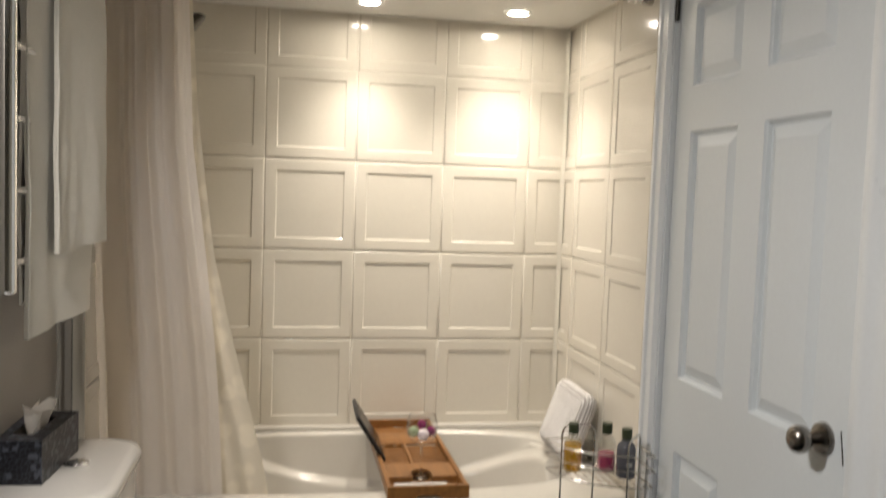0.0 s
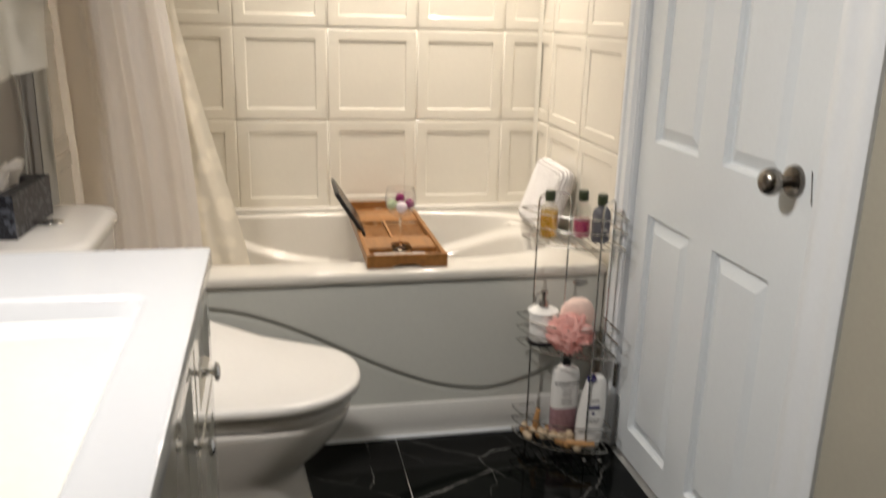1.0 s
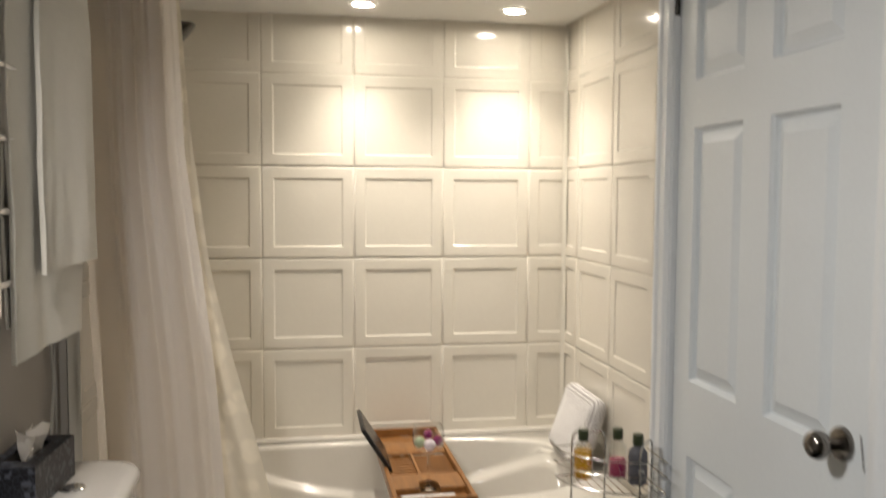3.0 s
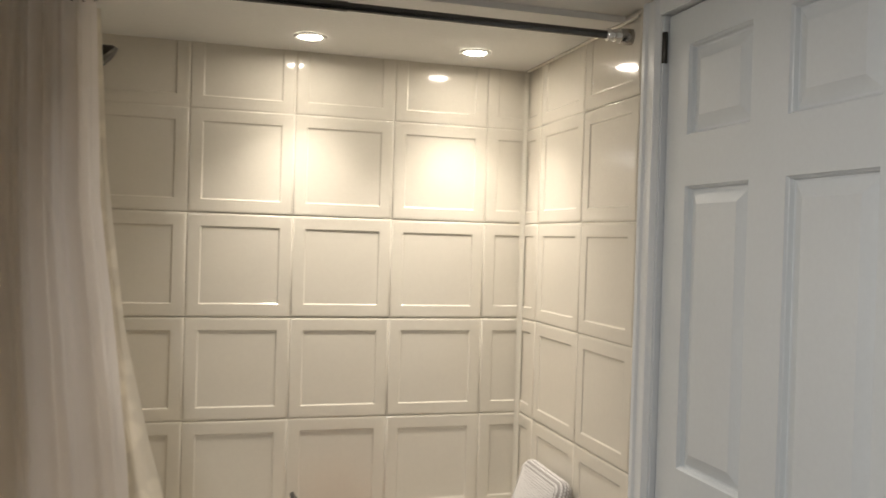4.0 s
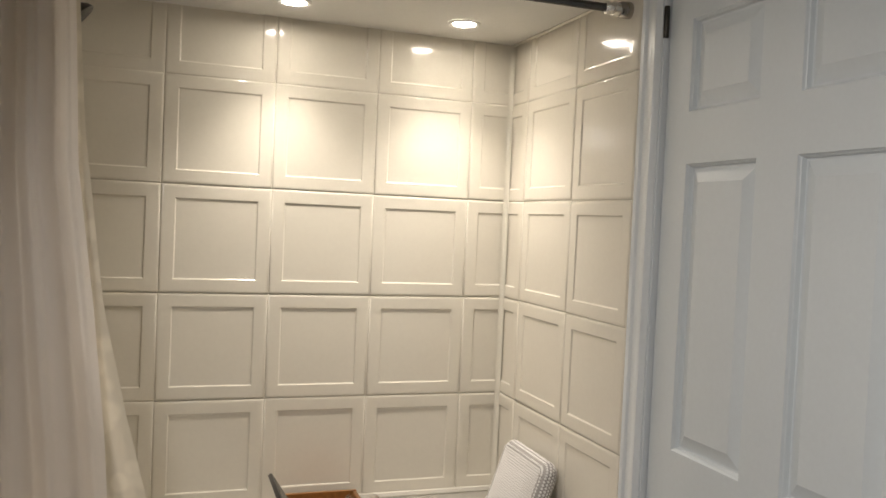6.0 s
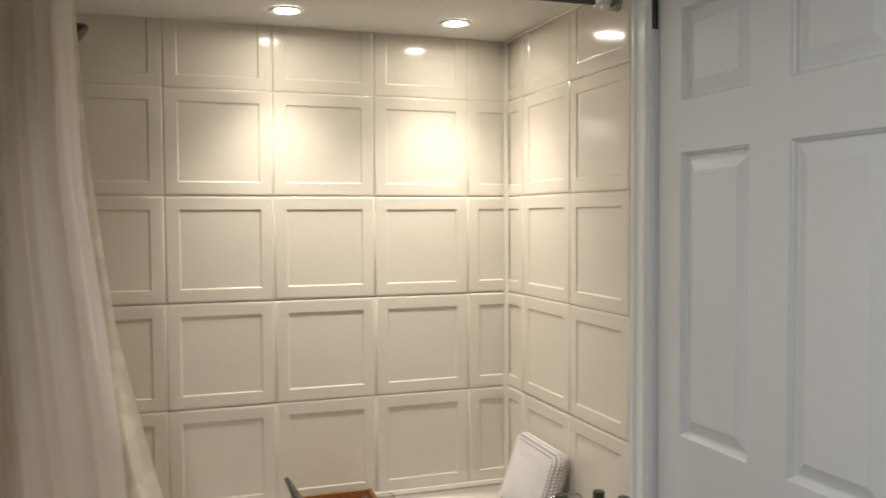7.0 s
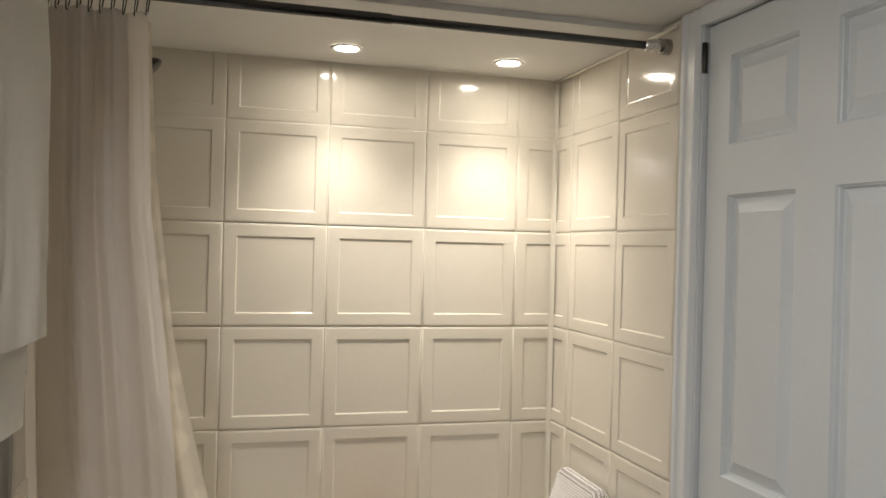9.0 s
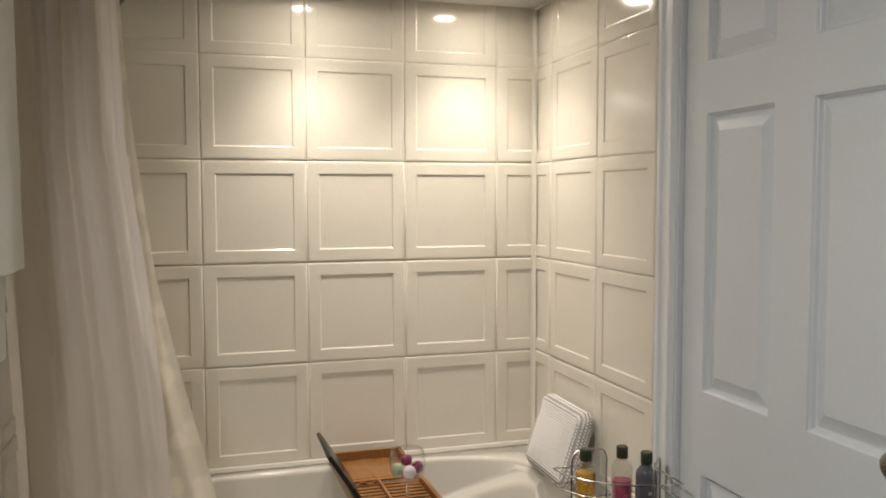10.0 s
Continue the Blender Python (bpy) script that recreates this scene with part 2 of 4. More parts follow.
M_WIRE = material("chromed_wire", (0.55, 0.54, 0.52), rough=0.18, metal=1.0, vary=0.1)
M_STEEL = material("brushed_nickel", (0.42, 0.40, 0.38), rough=0.26, metal=1.0, vary=0.08)
M_KNOB = material("dark_nickel", (0.25, 0.23, 0.21), rough=0.20, metal=1.0, vary=0.08)
M_BRONZE = material("dark_hinge_metal", (0.06, 0.055, 0.05), rough=0.35, metal=0.8)
M_ROD = material("dark_rod_metal", (0.10, 0.10, 0.10), rough=0.22, metal=0.9)
M_CERAMIC = material("toilet_ceramic", (0.62, 0.595, 0.56), rough=0.10, vary=0.03, coat=0.3)
M_SEAT = material("toilet_seat_plastic", (0.66, 0.64, 0.61), rough=0.22, vary=0.03)
M_COUNTER = material("basin_top_white", (0.55, 0.565, 0.59), rough=0.14, vary=0.02, coat=0.3)
M_GLOSS = material("gloss_cabinet_paint", (0.70, 0.69, 0.64), rough=0.07, vary=0.04, coat=0.6)
M_CURTAIN = cloth("curtain_fabric", (0.90, 0.85, 0.81), 0.50)
M_LINER = cloth("curtain_liner", (0.86, 0.80, 0.69), 0.45, 300, 0.1, 0.12)
M_TOWEL = material("terry_towel", (0.64, 0.61, 0.545), rough=0.95, vary=0.06, bump=0.9, bump_scale=420, sheen=0.3, spec=0.1)
M_BAMBOO = bamboo("oiled_bamboo", (0.265, 0.118, 0.034))
M_BLACK = material("black_plastic", (0.012, 0.012, 0.013), rough=0.3)
M_SCREEN = material("tablet_glass", (0.010, 0.010, 0.011), rough=0.25, vary=0.0, spec=0.2)
M_PILLOW = material("white_mesh_fabric", (0.78, 0.76, 0.75), rough=0.9, vary=0.05, spec=0.1)
# grey core puts the shade of the mesh holes into its colour
M_PILLOW3 = material("pillow_core_hole_shade", (0.36, 0.34, 0.33), rough=0.9, vary=0.05, spec=0.1)
M_CAP = material("dark_green_cap", (0.035, 0.045, 0.02), rough=0.35)
M_PET = thin_glass("clear_bottle", (0.93, 0.94, 0.92))
M_GOLD = material("golden_bath_oil", (0.86, 0.50, 0.06), rough=0.12, trans=0.6, ior=1.33)
M_PINK = material("rose_bath_oil", (0.62, 0.12, 0.24), rough=0.12, trans=0.55, ior=1.33)
M_SLATE = material("dark_violet_soap", (0.13, 0.13, 0.15), rough=0.16, trans=0.25)
M_WHITEP = material("white_plastic", (0.78, 0.77, 0.75), rough=0.28, vary=0.03)
M_PUFF = cloth("coral_netting", (1.0, 0.66, 0.62), 0.55, 1600, 0.5)
M_SPONGE = material("pale_pink_sponge", (0.88, 0.66, 0.58), rough=0.9, vary=0.15, bump=0.6, bump_scale=260)
M_WOOD = material("turned_wood", (0.50, 0.27, 0.11), rough=0.5, vary=0.2, scale=25)
M_BEAD = material("pale_wood_bead", (0.60, 0.47, 0.32), rough=0.4, vary=0.2, scale=30)
M_LILAC = material("mauve_label", (0.34, 0.20, 0.22), rough=0.4, vary=0.35, scale=40)
M_NAVY = material("navy_cap", (0.02, 0.02, 0.12), rough=0.35)
M_INK = material("black_print", (0.03, 0.03, 0.035), rough=0.5)
M_GREYINK = material("grey_print", (0.35, 0.34, 0.33), rough=0.5)
M_BOX = printed("printed_card", (0.11, 0.12, 0.15), (0.0022, 0.0028, 0.0065), 95)
M_TISSUE = cloth("tissue_paper", (0.80, 0.76, 0.71), 0.3, 200, 0.1)
M_LENS = glow("downlight_lens", (1.0, 0.90, 0.76), 115.0)
M_GLASS = thin_glass("wine_glass_clear", (0.96, 0.96, 0.96))
M_STEM = glass("wine_glass_stem")
M_LIME = material("green_bath_pearl", (0.40, 0.48, 0.30), rough=0.12, coat=0.5)
M_PEARL = material("white_bath_pearl", (0.80, 0.70, 0.74), rough=0.15, coat=0.5)
M_BERRY = material("purple_bath_pearl", (0.22, 0.015, 0.10), rough=0.10, coat=0.6)
M_CORD = material("white_cord", (0.30, 0.28, 0.25), rough=0.5)

# ---- mesh helpers ----
WORLD = {None: Matrix.Identity(4)}


def thing(name, base, label="", category="", group="", kind="", m=None):
    """A top-level thing: an Empty at its base."""
    ob = new(name)
    ob.empty_display_size = 0.05
    WORLD[ob] = m if m is not None else Matrix.Translation(base)
    ob.matrix_world = WORLD[ob]
    return tagged(ob, label, category, group, kind)


def mesh_of(name, bm, mat, angle=35):
    bmesh.ops.recalc_face_normals(bm, faces=bm.faces)
    me = bpy.data.meshes.new(name)
    bm.to_mesh(me)
    bm.free()
    me.materials.append(mat)
    me.polygons.foreach_set("use_smooth", [True] * len(me.polygons))
    me.set_sharp_from_angle(angle=radians(angle))
    return me


def part(name, bm, mat, parent=None, label="", local=False, angle=35):
    """One mesh object under a thing or a part. Its coordinates are the world's, or the parent's own where local."""
    if not local and parent is not None:
        bm.transform(WORLD[parent].inverted())
    ob = new(name, mesh_of(name, bm, mat, angle))
    ob.parent = parent
    WORLD[ob] = WORLD[parent]
    return tagged(ob, label)


def solid(name, bm, mat, label, category, kind="", group="", angle=35):
    """A thing or a piece of the setting that is one mesh."""
    ob = new(name, mesh_of(name, bm, mat, angle))
    WORLD[ob] = Matrix.Identity(4)
    return tagged(ob, label, category, group, kind)


def box(x0, x1, y0, y1, z0, z1, bevel=0.0, seg=2, bm=None):
    bm = bm or bmesh.new()
    v = [bm.verts.new((x, y, z)) for x in (x0, x1) for y in (y0, y1) for z in (z0, z1)]
    faces = [bm.faces.new([v[i] for i in f]) for f in ((0, 1, 3, 2), (4, 6, 7, 5), (0, 4, 5, 1), (2, 3, 7, 6), (0, 2, 6, 4), (1, 5, 7, 3))]
    if bevel:
        edges = list({e for f in faces for e in f.edges})
        bmesh.ops.bevel(bm, geom=edges, offset=bevel, segments=seg, affect="EDGES", profile=0.5)
    return bm


def loft(rings, bm=None, caps=(True, True), close=True):
    """A skin over rings of points, which all have the same count."""
    bm = bm or bmesh.new()
    rows = [[bm.verts.new(p) for p in ring] for ring in rings]
    n = len(rows[0])
    for a, b in zip(rows, rows[1:]):
        for i in range(n if close else n - 1):
            j = (i + 1) % n
            bm.faces.new((a[i], a[j], b[j], b[i]))
    if caps[0]:
        bm.faces.new(rows[0][::-1])
    if caps[1]:
        bm.faces.new(rows[-1])
    return bm


def lathe(profile, seg=24, at=(0, 0, 0), turn=None, bm=None, caps=(True, True)):
    """Rings of (radius, height) about an axis through at."""
    turn = turn or Matrix.Identity(3)
    rings = []
    for r, h in profile:
        rings.append([Vector(at) + turn @ Vector((r * math.cos(2 * math.pi * k / seg), r * math.sin(2 * math.pi * k / seg), h)) for k in range(seg)])
    return loft(rings, bm, caps)


def sweep(points, r, seg=8, closed=False, bm=None):
    """A round wire along points."""
    pts = [Vector(p) for p in points]
    n = len(pts)
    rings, up = [], None
    for i in range(n):
        if closed:
            d = pts[(i + 1) % n] - pts[i - 1]
        else:
            d = pts[min(i + 1, n - 1)] - pts[max(i - 1, 0)]
        d.normalize()
        if up is None:
            up = Vector((0, 0, 1)) if abs(d.z) < 0.9 else Vector((1, 0, 0))
        side = d.cross(up).normalized()
        up = side.cross(d).normalized()
        rad = r[i] if isinstance(r, (list, tuple)) else r
        rings.append([pts[i] + rad * (math.cos(2 * math.pi * k / seg) * side + math.sin(2 * math.pi * k / seg) * up) for k in range(seg)])
    if closed:
        return loft(rings + [rings[0]], bm, (False, False))
    return loft(rings, bm)


def rounded(points, radius, steps=5):
    """A polyline with its inner corners rounded."""
    pts = [Vector(p) for p in points]
    out = [pts[0]]
    for a, b, c in zip(pts, pts[1:], pts[2:]):
        p, q = b + (a - b).normalized() * radius, b + (c - b).normalized() * radius
        out += [(1 - s) ** 2 * p + 2 * s * (1 - s) * b + s * s * q for s in [k / steps for k in range(steps + 1)]]
    return out + [pts[-1]]


def superellipse(cx, cy, a, b, z, n=48, p=2.6):
    ring = []
    for k in range(n):
        t = 2 * math.pi * k / n
        c, s = math.cos(t), math.sin(t)
        zz = z(cx + a * math.copysign(abs(c) ** (2 / p), c), s) if callable(z) else z
        ring.append((cx + a * math.copysign(abs(c) ** (2 / p), c), cy + b * math.copysign(abs(s) ** (2 / p), s), zz))
    return ring


def smooth(a, b, x):
    t = min(max((x - a) / (b - a), 0), 1)
    return t * t * (3 - 2 * t)


# ---- the room ----
LEFT, NEAR, TOP, TUBTOP = -1.60, -4.1, 2.090, 2.073
TUBL = -1.540                                    # face of the surround at the shower end
ROWS = (0.565, 0.891, 1.218, 1.544, 1.868)       # lower edges of the surround's rows
COLS = (-1.540, -1.443, -1.118, -0.794, -0.469, -0.145, 0.0)
SIDE = (0.0, -0.131, -0.457, -0.785)
PITCH = 0.326

north = solid("wall_north", box(LEFT - 0.1, 0.12, 0.008, 0.12, 0, 2.3), M_TILE, "cream moulded bath surround wall with panel relief", "wall", "structure")
bm = box(0.008, 0.12, -0.800, 0.008, 0, 2.3)
east_tiled = solid("wall_east_bath", bm, M_TILE, "cream moulded bath surround end wall", "wall", "structure")
bm = box(0.002, 0.12, NEAR - 0.1, -1.700, 0, 2.3)
box(0.002, 0.12, -1.700, -0.800, 2.052, 2.3, bm=bm)
box(0.075, 0.12, -1.700, -0.800, 0, 2.052, bm=bm)
solid("wall_east", bm, M_WALL, "grey-beige painted wall beside the door", "wall", "structure")
west_tiled = solid("wall_west_bath", box(LEFT - 0.1, TUBL - 0.008, -0.776, 0.008, 0, 2.3), M_TILE, "cream moulded bath surround end wall behind the curtain", "wall", "structure")
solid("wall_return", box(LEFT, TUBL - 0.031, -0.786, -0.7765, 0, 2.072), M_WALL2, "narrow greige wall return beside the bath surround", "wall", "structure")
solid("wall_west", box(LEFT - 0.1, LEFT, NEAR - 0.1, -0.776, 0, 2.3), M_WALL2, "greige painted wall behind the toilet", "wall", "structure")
solid("wall_south", box(LEFT, 0.002, NEAR - 0.1, NEAR, 0, 2.3), M_WALL, "plain grey-beige painted wall", "wall", "structure")
bm = box(LEFT, 0.002, -0.690, 0.008, TUBTOP, 2.3)
box(LEFT, 0.002, NEAR, -0.690, TOP, 2.3, bm=bm)
solid("ceiling", bm, M_CEIL, "white painted ceiling, slightly lower over the bath", "ceiling", "structure")
solid("trim", sweep([(-0.006, y, TUBTOP - 0.004) for y in (-0.78, -0.4, -0.005)], 0.005), M_TILE, "caulk bead between surround and ceiling", "trim", "structure")

cove = lambda z: [(0.004, 0.004, z)] + [(-0.016 + 0.0156 * math.cos(radians(9 * k)), -0.016 + 0.0156 * math.sin(radians(9 * k)), z) for k in range(11)]
solid("corner_cove", loft([cove(0.556), cove(TUBTOP - 0.001)]), M_TILE, "rounded cream cove in the surround's corner", "trim", "structure", angle=60)
solid("corner_trim", box(TUBL - 0.030, TUBL + 0.002, -0.784, -0.7765, 0.5, TUBTOP, 0.003), M_TILE, "cream corner trim at the end of the bath surround", "trim", "structure")

# casing round the door
CASE = ((0.0, 0.0), (0.0, 0.010), (0.006, 0.015), (0.020, 0.015), (0.026, 0.010), (0.044, 0.009), (0.052, 0.013), (0.064, 0.013), (0.070, 0.007), (0.078, 0.004), (0.078, 0.0))


def casing(y0, flip, z1, width=1.0):
    """An upright moulded board whose outer edge stands at y0."""
    ring = lambda z: [(0.003 - t, y0 + flip * w * width, z) for w, t in CASE]
    return loft([ring(0.0), ring(z1)])


solid("door_casing", casing(-0.802, -1, 2.088), M_TRIM, "white moulded door casing beside the bath surround", "trim", "structure")
solid("door_casing", casing(-1.820, 1, 2.088, 1.65), M_TRIM, "white moulded door casing beside the greige wall", "trim", "structure")
solid("door_casing", box(-0.008, 0.003, -1.690, -0.882, 2.043, 2.089), M_TRIM, "narrow white head casing above the door", "trim", "structure")
bm = box(0.003, 0.075, -0.8855, -0.8795, 0, 2.052)
box(0.003, 0.075, -1.6935, -1.6875, 0, 2.052, bm=bm)
box(0.003, 0.075, -1.6875, -0.8855, 2.045, 2.052, bm=bm)
solid("door_jamb", bm, M_TRIM, "white painted door jamb", "trim", "structure")

# the six-panel door
DY = (-0.889, -0.977, -1.213, -1.328, -1.562, -1.684)
DZ = (0.012, 0.104, 0.758, 0.960, 1.623, 1.742, 1.955, 2.040)
F = 0.017
door = thing("door_1", (F, -0.889, 0.012), "closed white six-panel door with a brushed nickel knob", "door", kind="structure")
bm = box(0.034, 0.052, DY[5], DY[0], DZ[0], DZ[7])
for a, b in ((0, 1), (2, 3), (4, 5)):
    box(F, 0.034, DY[b], DY[a], DZ[0], DZ[7], bm=bm)
for a, b in ((1, 2), (3, 4)):
    for lo, hi in ((0, 1), (2, 3), (4, 5), (6, 7)):
        box(F, 0.034, DY[b], DY[a], DZ[lo], DZ[hi], bm=bm)
bmesh.ops.remove_doubles(bm, verts=bm.verts, dist=1e-5)
part("door_leaf", bm, M_DOOR, door)
for a, b in ((1, 2), (3, 4)):
    for lo, hi in ((1, 2), (3, 4), (5, 6)):
        ring = lambda g, x: [(x, DY[b] + g, DZ[lo] + g), (x, DY[a] - g, DZ[lo] + g), (x, DY[a] - g, DZ[hi] - g), (x, DY[b] + g, DZ[hi] - g)]
        part("door_panel", loft([ring(0.0, F), ring(0.003, F + 0.005), ring(0.005, F + 0.0065), ring(0.008, F + 0.0155), ring(0.012, F + 0.0165), ring(0.041, F + 0.0045), ring(0.043, F + 0.0035)], caps=(False, True)), M_DOOR, door, angle=14)
tx = Matrix.Rotation(radians(-90), 3, "Y")        # axis out of the door, towards the room
KY, KZ = -1.603, 0.980
knob = part("door_knob", lathe([(0.012, 0.0), (0.012, 0.030), (0.016, 0.036), (0.024, 0.041), (0.0275, 0.050), (0.0275, 0.058), (0.024, 0.067), (0.016, 0.073), (0.006, 0.0755)], 28, (F, KY, KZ), tx), M_KNOB, door, "dark brushed nickel round knob", angle=60)
part("rose", lathe([(0.033, 0.0), (0.033, 0.004), (0.030, 0.010), (0.020, 0.014), (0.013, 0.015)], 28, (F, KY, KZ), tx), M_KNOB, knob)
slit = [(F - 0.0012, y, z) for y, z in ((-1.6512, 1.008), (-1.6530, 1.009), (-1.6600, 0.975), (-1.6648, 0.946), (-1.6628, 0.944), (-1.6570, 0.975))]
part("latch_slit", loft([slit, [(F + 0.004, y, z) for x, y, z in slit]]), M_BRONZE, door, "thin dark latch slit beside the knob")
part("latch_plate", box(F - 0.002, F + 0.010, -1.6862, -1.6845, KZ - 0.045, KZ + 0.012), M_BRONZE, door, "dark latch plate in the door's edge")
for z in (1.965, 0.235):
    bm = lathe([(0.006, -0.038), (0.0068, -0.036), (0.0068, 0.036), (0.006, 0.038)], 12, (F - 0.010, -0.8845, z))
    for dz in (-0.014, 0.014):
        lathe([(0.0076, dz - 0.001), (0.0076, dz + 0.001)], 10, (F - 0.010, -0.8845, z), bm=bm)
    hinge = part("hinge", bm, M_BRONZE if z > 1 else M_KNOB, door, "dark metal butt hinge")

# ---- the bath ----
tub = thing("bathtub", (-0.81, -0.38, 0.0), "white acrylic bathtub with a curved relief on its apron", "bathtub")
RX0, RX1, RY0, RY1, RIM = TUBL + 0.002, 0.004, -0.768, 0.004, 0.552
N = 96
CX, CY = -0.768, -0.350


def arm(x, s):
    """Height of the arm rest's edge inside the basin."""
    return 0.368 + 0.50 * (x + 0.68) ** 2 if s > 0 else 0.44


def edge_ring(g, z):
    """The rim's outer rectangle, pulled in by g, in the same order as the basin's rings."""
    ring = []
    for k in range(N):
        t = 2 * math.pi * k / N
        c, s = math.cos(t), math.sin(t)
        hx, hy = (RX1 - RX0) / 2 - g, (RY1 - RY0) / 2 - g
        q = min(hx / max(abs(c), 1e-6) / 1.0, hy / max(abs(s) * hx / hy, 1e-6) * (hx / hy))
        px, py = c * q, s * q
        ring.append(((RX0 + RX1) / 2 + max(-hx, min(hx, px)), (RY0 + RY1) / 2 + max(-hy, min(hy, py)), z))
    return ring


E_ = superellipse
rings = [edge_ring(0.004, 0.520), edge_ring(0.0, 0.526), edge_ring(0.0, 0.538), edge_ring(0.004, 0.547), edge_ring(0.012, RIM),
         E_(CX, CY, 0.702, 0.316, RIM + 0.001, N, 3.4), E_(CX, CY, 0.698, 0.312, RIM + 0.001, N, 3.4), E_(CX, CY, 0.692, 0.306, RIM - 0.002, N, 3.4), E_(CX, CY, 0.688, 0.302, RIM - 0.008, N, 3.4), E_(CX, CY, 0.687, 0.3005, RIM - 0.014, N, 3.4),
         E_(CX, CY, 0.675, 0.296, lambda x, s: min(arm(x, s) + 0.016, RIM - 0.020), N, 3.2), E_(CX, CY, 0.673, 0.294, lambda x, s: min(arm(x, s) + 0.008, RIM - 0.023), N, 3.2),
         E_(CX, CY, 0.668, 0.289, lambda x, s: min(arm(x, s) + 0.001, RIM - 0.026), N, 3.2),
         E_(CX, CY, 0.648, 0.266, lambda x, s: min(arm(x, s) - 0.005, RIM - 0.035), N, 3.0),
         E_(CX, CY, 0.640, 0.258, lambda x, s: min(arm(x, s) - 0.014, RIM - 0.05), N, 3.0), E_(CX, CY, 0.637, 0.255, lambda x, s: min(arm(x, s) - 0.024, RIM - 0.06), N, 3.0),
         E_(CX, CY, 0.590, 0.232, 0.27, N, 2.8), E_(CX, CY, 0.540, 0.210, 0.18, N, 2.8), E_(CX, CY, 0.48, 0.16, 0.155, N, 2.8), E_(CX, CY, 0.25, 0.06, 0.150, N, 2.4)]
part("basin", loft(rings, caps=(False, True)), M_TUB, tub, "glossy white rim and basin", angle=40)


def relief(x):
    """Height of the wavy groove across the apron."""
    u = min(max((x + 1.25) / 1.25, 0), 1)
    return 0.30 + 0.152 * math.cos(math.pi * min(u / 0.715, 1.0)) if u < 0.715 else 0.148 + 0.9 * (u - 0.715) ** 1.5


nx, nz = 150, 70
grid = []
bm = bmesh.new()
for j in range(nz + 1):
    z = 0.115 + (0.521 - 0.115) * j / nz
    row = []
    for i in range(nx + 1):
        x = RX0 + (0.002 - RX0) * i / nx
        d = z - relief(x)
        y = -0.738 - 0.012 * smooth(-0.004, 0.012, d) + 0.006 * math.exp(-(d / 0.006) ** 2)
        row.append(bm.verts.new((x, y, z)))
    grid.append(row)
for a, b in zip(grid, grid[1:]):
    for i in range(nx):
        bm.faces.new((a[i], a[i + 1], b[i + 1], b[i]))
part("apron", bm, M_SKIRT, tub, "grey-white apron with a wavy groove", angle=60)
bm = loft([[(x, y, z) for y, z in ((-0.60, 0.0), (-0.742, 0.0), (-0.742, 0.030), (-0.745, 0.040), (-0.748, 0.100), (-0.744, 0.112), (-0.732, 0.1175), (-0.60, 0.1175))] for x in (RX0, 0.002)])
part("plinth", bm, M_PLINTH, tub)
badge = part("badge", lathe([(0.020, 0.0), (0.020, 0.002), (0.018, 0.003)], 24, (0, 0, 0)), M_STEEL, tub, "small oval metal badge", local=True)
badge.matrix_local = WORLD[tub].inverted() @ (Matrix.Translation((-0.075, -0.750, 0.492)) @ Matrix.Rotation(radians(90), 4, "X") @ Matrix.Diagonal((1.25, 0.5, 1, 1)))
solid("caulk_bead", sweep([(RX0, -0.748, 0.004), (0.0, -0.748, 0.004)], 0.007), M_TRIM, "white caulk bead along the bath's foot", "trim", "structure")
solid("caulk_bead", sweep([(RX0, 0.002, RIM + 0.006), (0.0, 0.002, RIM + 0.006)], 0.013), M_TUB, "white upstand along the back of the bath", "trim", "structure")

# ---- downlights ----
for x in DOWN_X:
    dl = thing("recessed_downlight", (x, DOWN_Y, TUBTOP), "round white recessed downlight, switched on", "downlight", "downlights over the bath")
    part("trim_ring", lathe([(0.034, 0.0), (0.036, -0.004), (0.046, -0.006), (0.050, -0.002), (0.050, 0.0)], 40, (x, DOWN_Y, TUBTOP - 0.001), caps=(False, False)), M_CEIL, dl)
    part("lens", lathe([(0.035, 0.0), (0.034, -0.0015), (0.002, -0.002)], 32, (x, DOWN_Y, TUBTOP - 0.001)), M_LENS, dl, "glowing warm white lens")

# ---- rod and curtain ----
RODY, RODZ = -0.728, 2.026
rod = thing("shower_curtain_rod", (-0.8, RODY, RODZ), "dark metal tension rod between the end walls of the bath", "curtain rod")
part("rod", sweep([(TUBL + 0.03, RODY, RODZ), (-0.75, RODY, RODZ)], 0.0125, 16), M_ROD, rod)
part("inner_rod", sweep([(-0.76, RODY, RODZ), (-0.055, RODY, RODZ)], 0.0105, 16), M_ROD, rod)
for x, s in ((0.0, -1), (TUBL, 1)):
    t_ = Matrix.Rotation(radians(90 * s), 3, "Y")
    part("end_cap", lathe([(0.021, 0.0), (0.0215, 0.004), (0.020, 0.030), (0.017, 0.034)], 20, (x, RODY, RODZ), t_), M_STEEL, rod)
    part("collar", lathe([(0.017, 0.034), (0.017, 0.050), (0.014, 0.052), (0.014, 0.060), (0.016, 0.062), (0.016, 0.070), (0.013, 0.074)], 20, (x, RODY, RODZ), t_), M_CHROME, rod, "chrome locking collar")


def table(z, rows):
    """Straight steps between (z, value) rows that fall in z."""
    for (z0, a), (z1, b) in zip(rows, rows[1:]):
        if z >= z1:
            return a + (b - a) * (z0 - z) / (z0 - z1)
    return rows[-1][1]


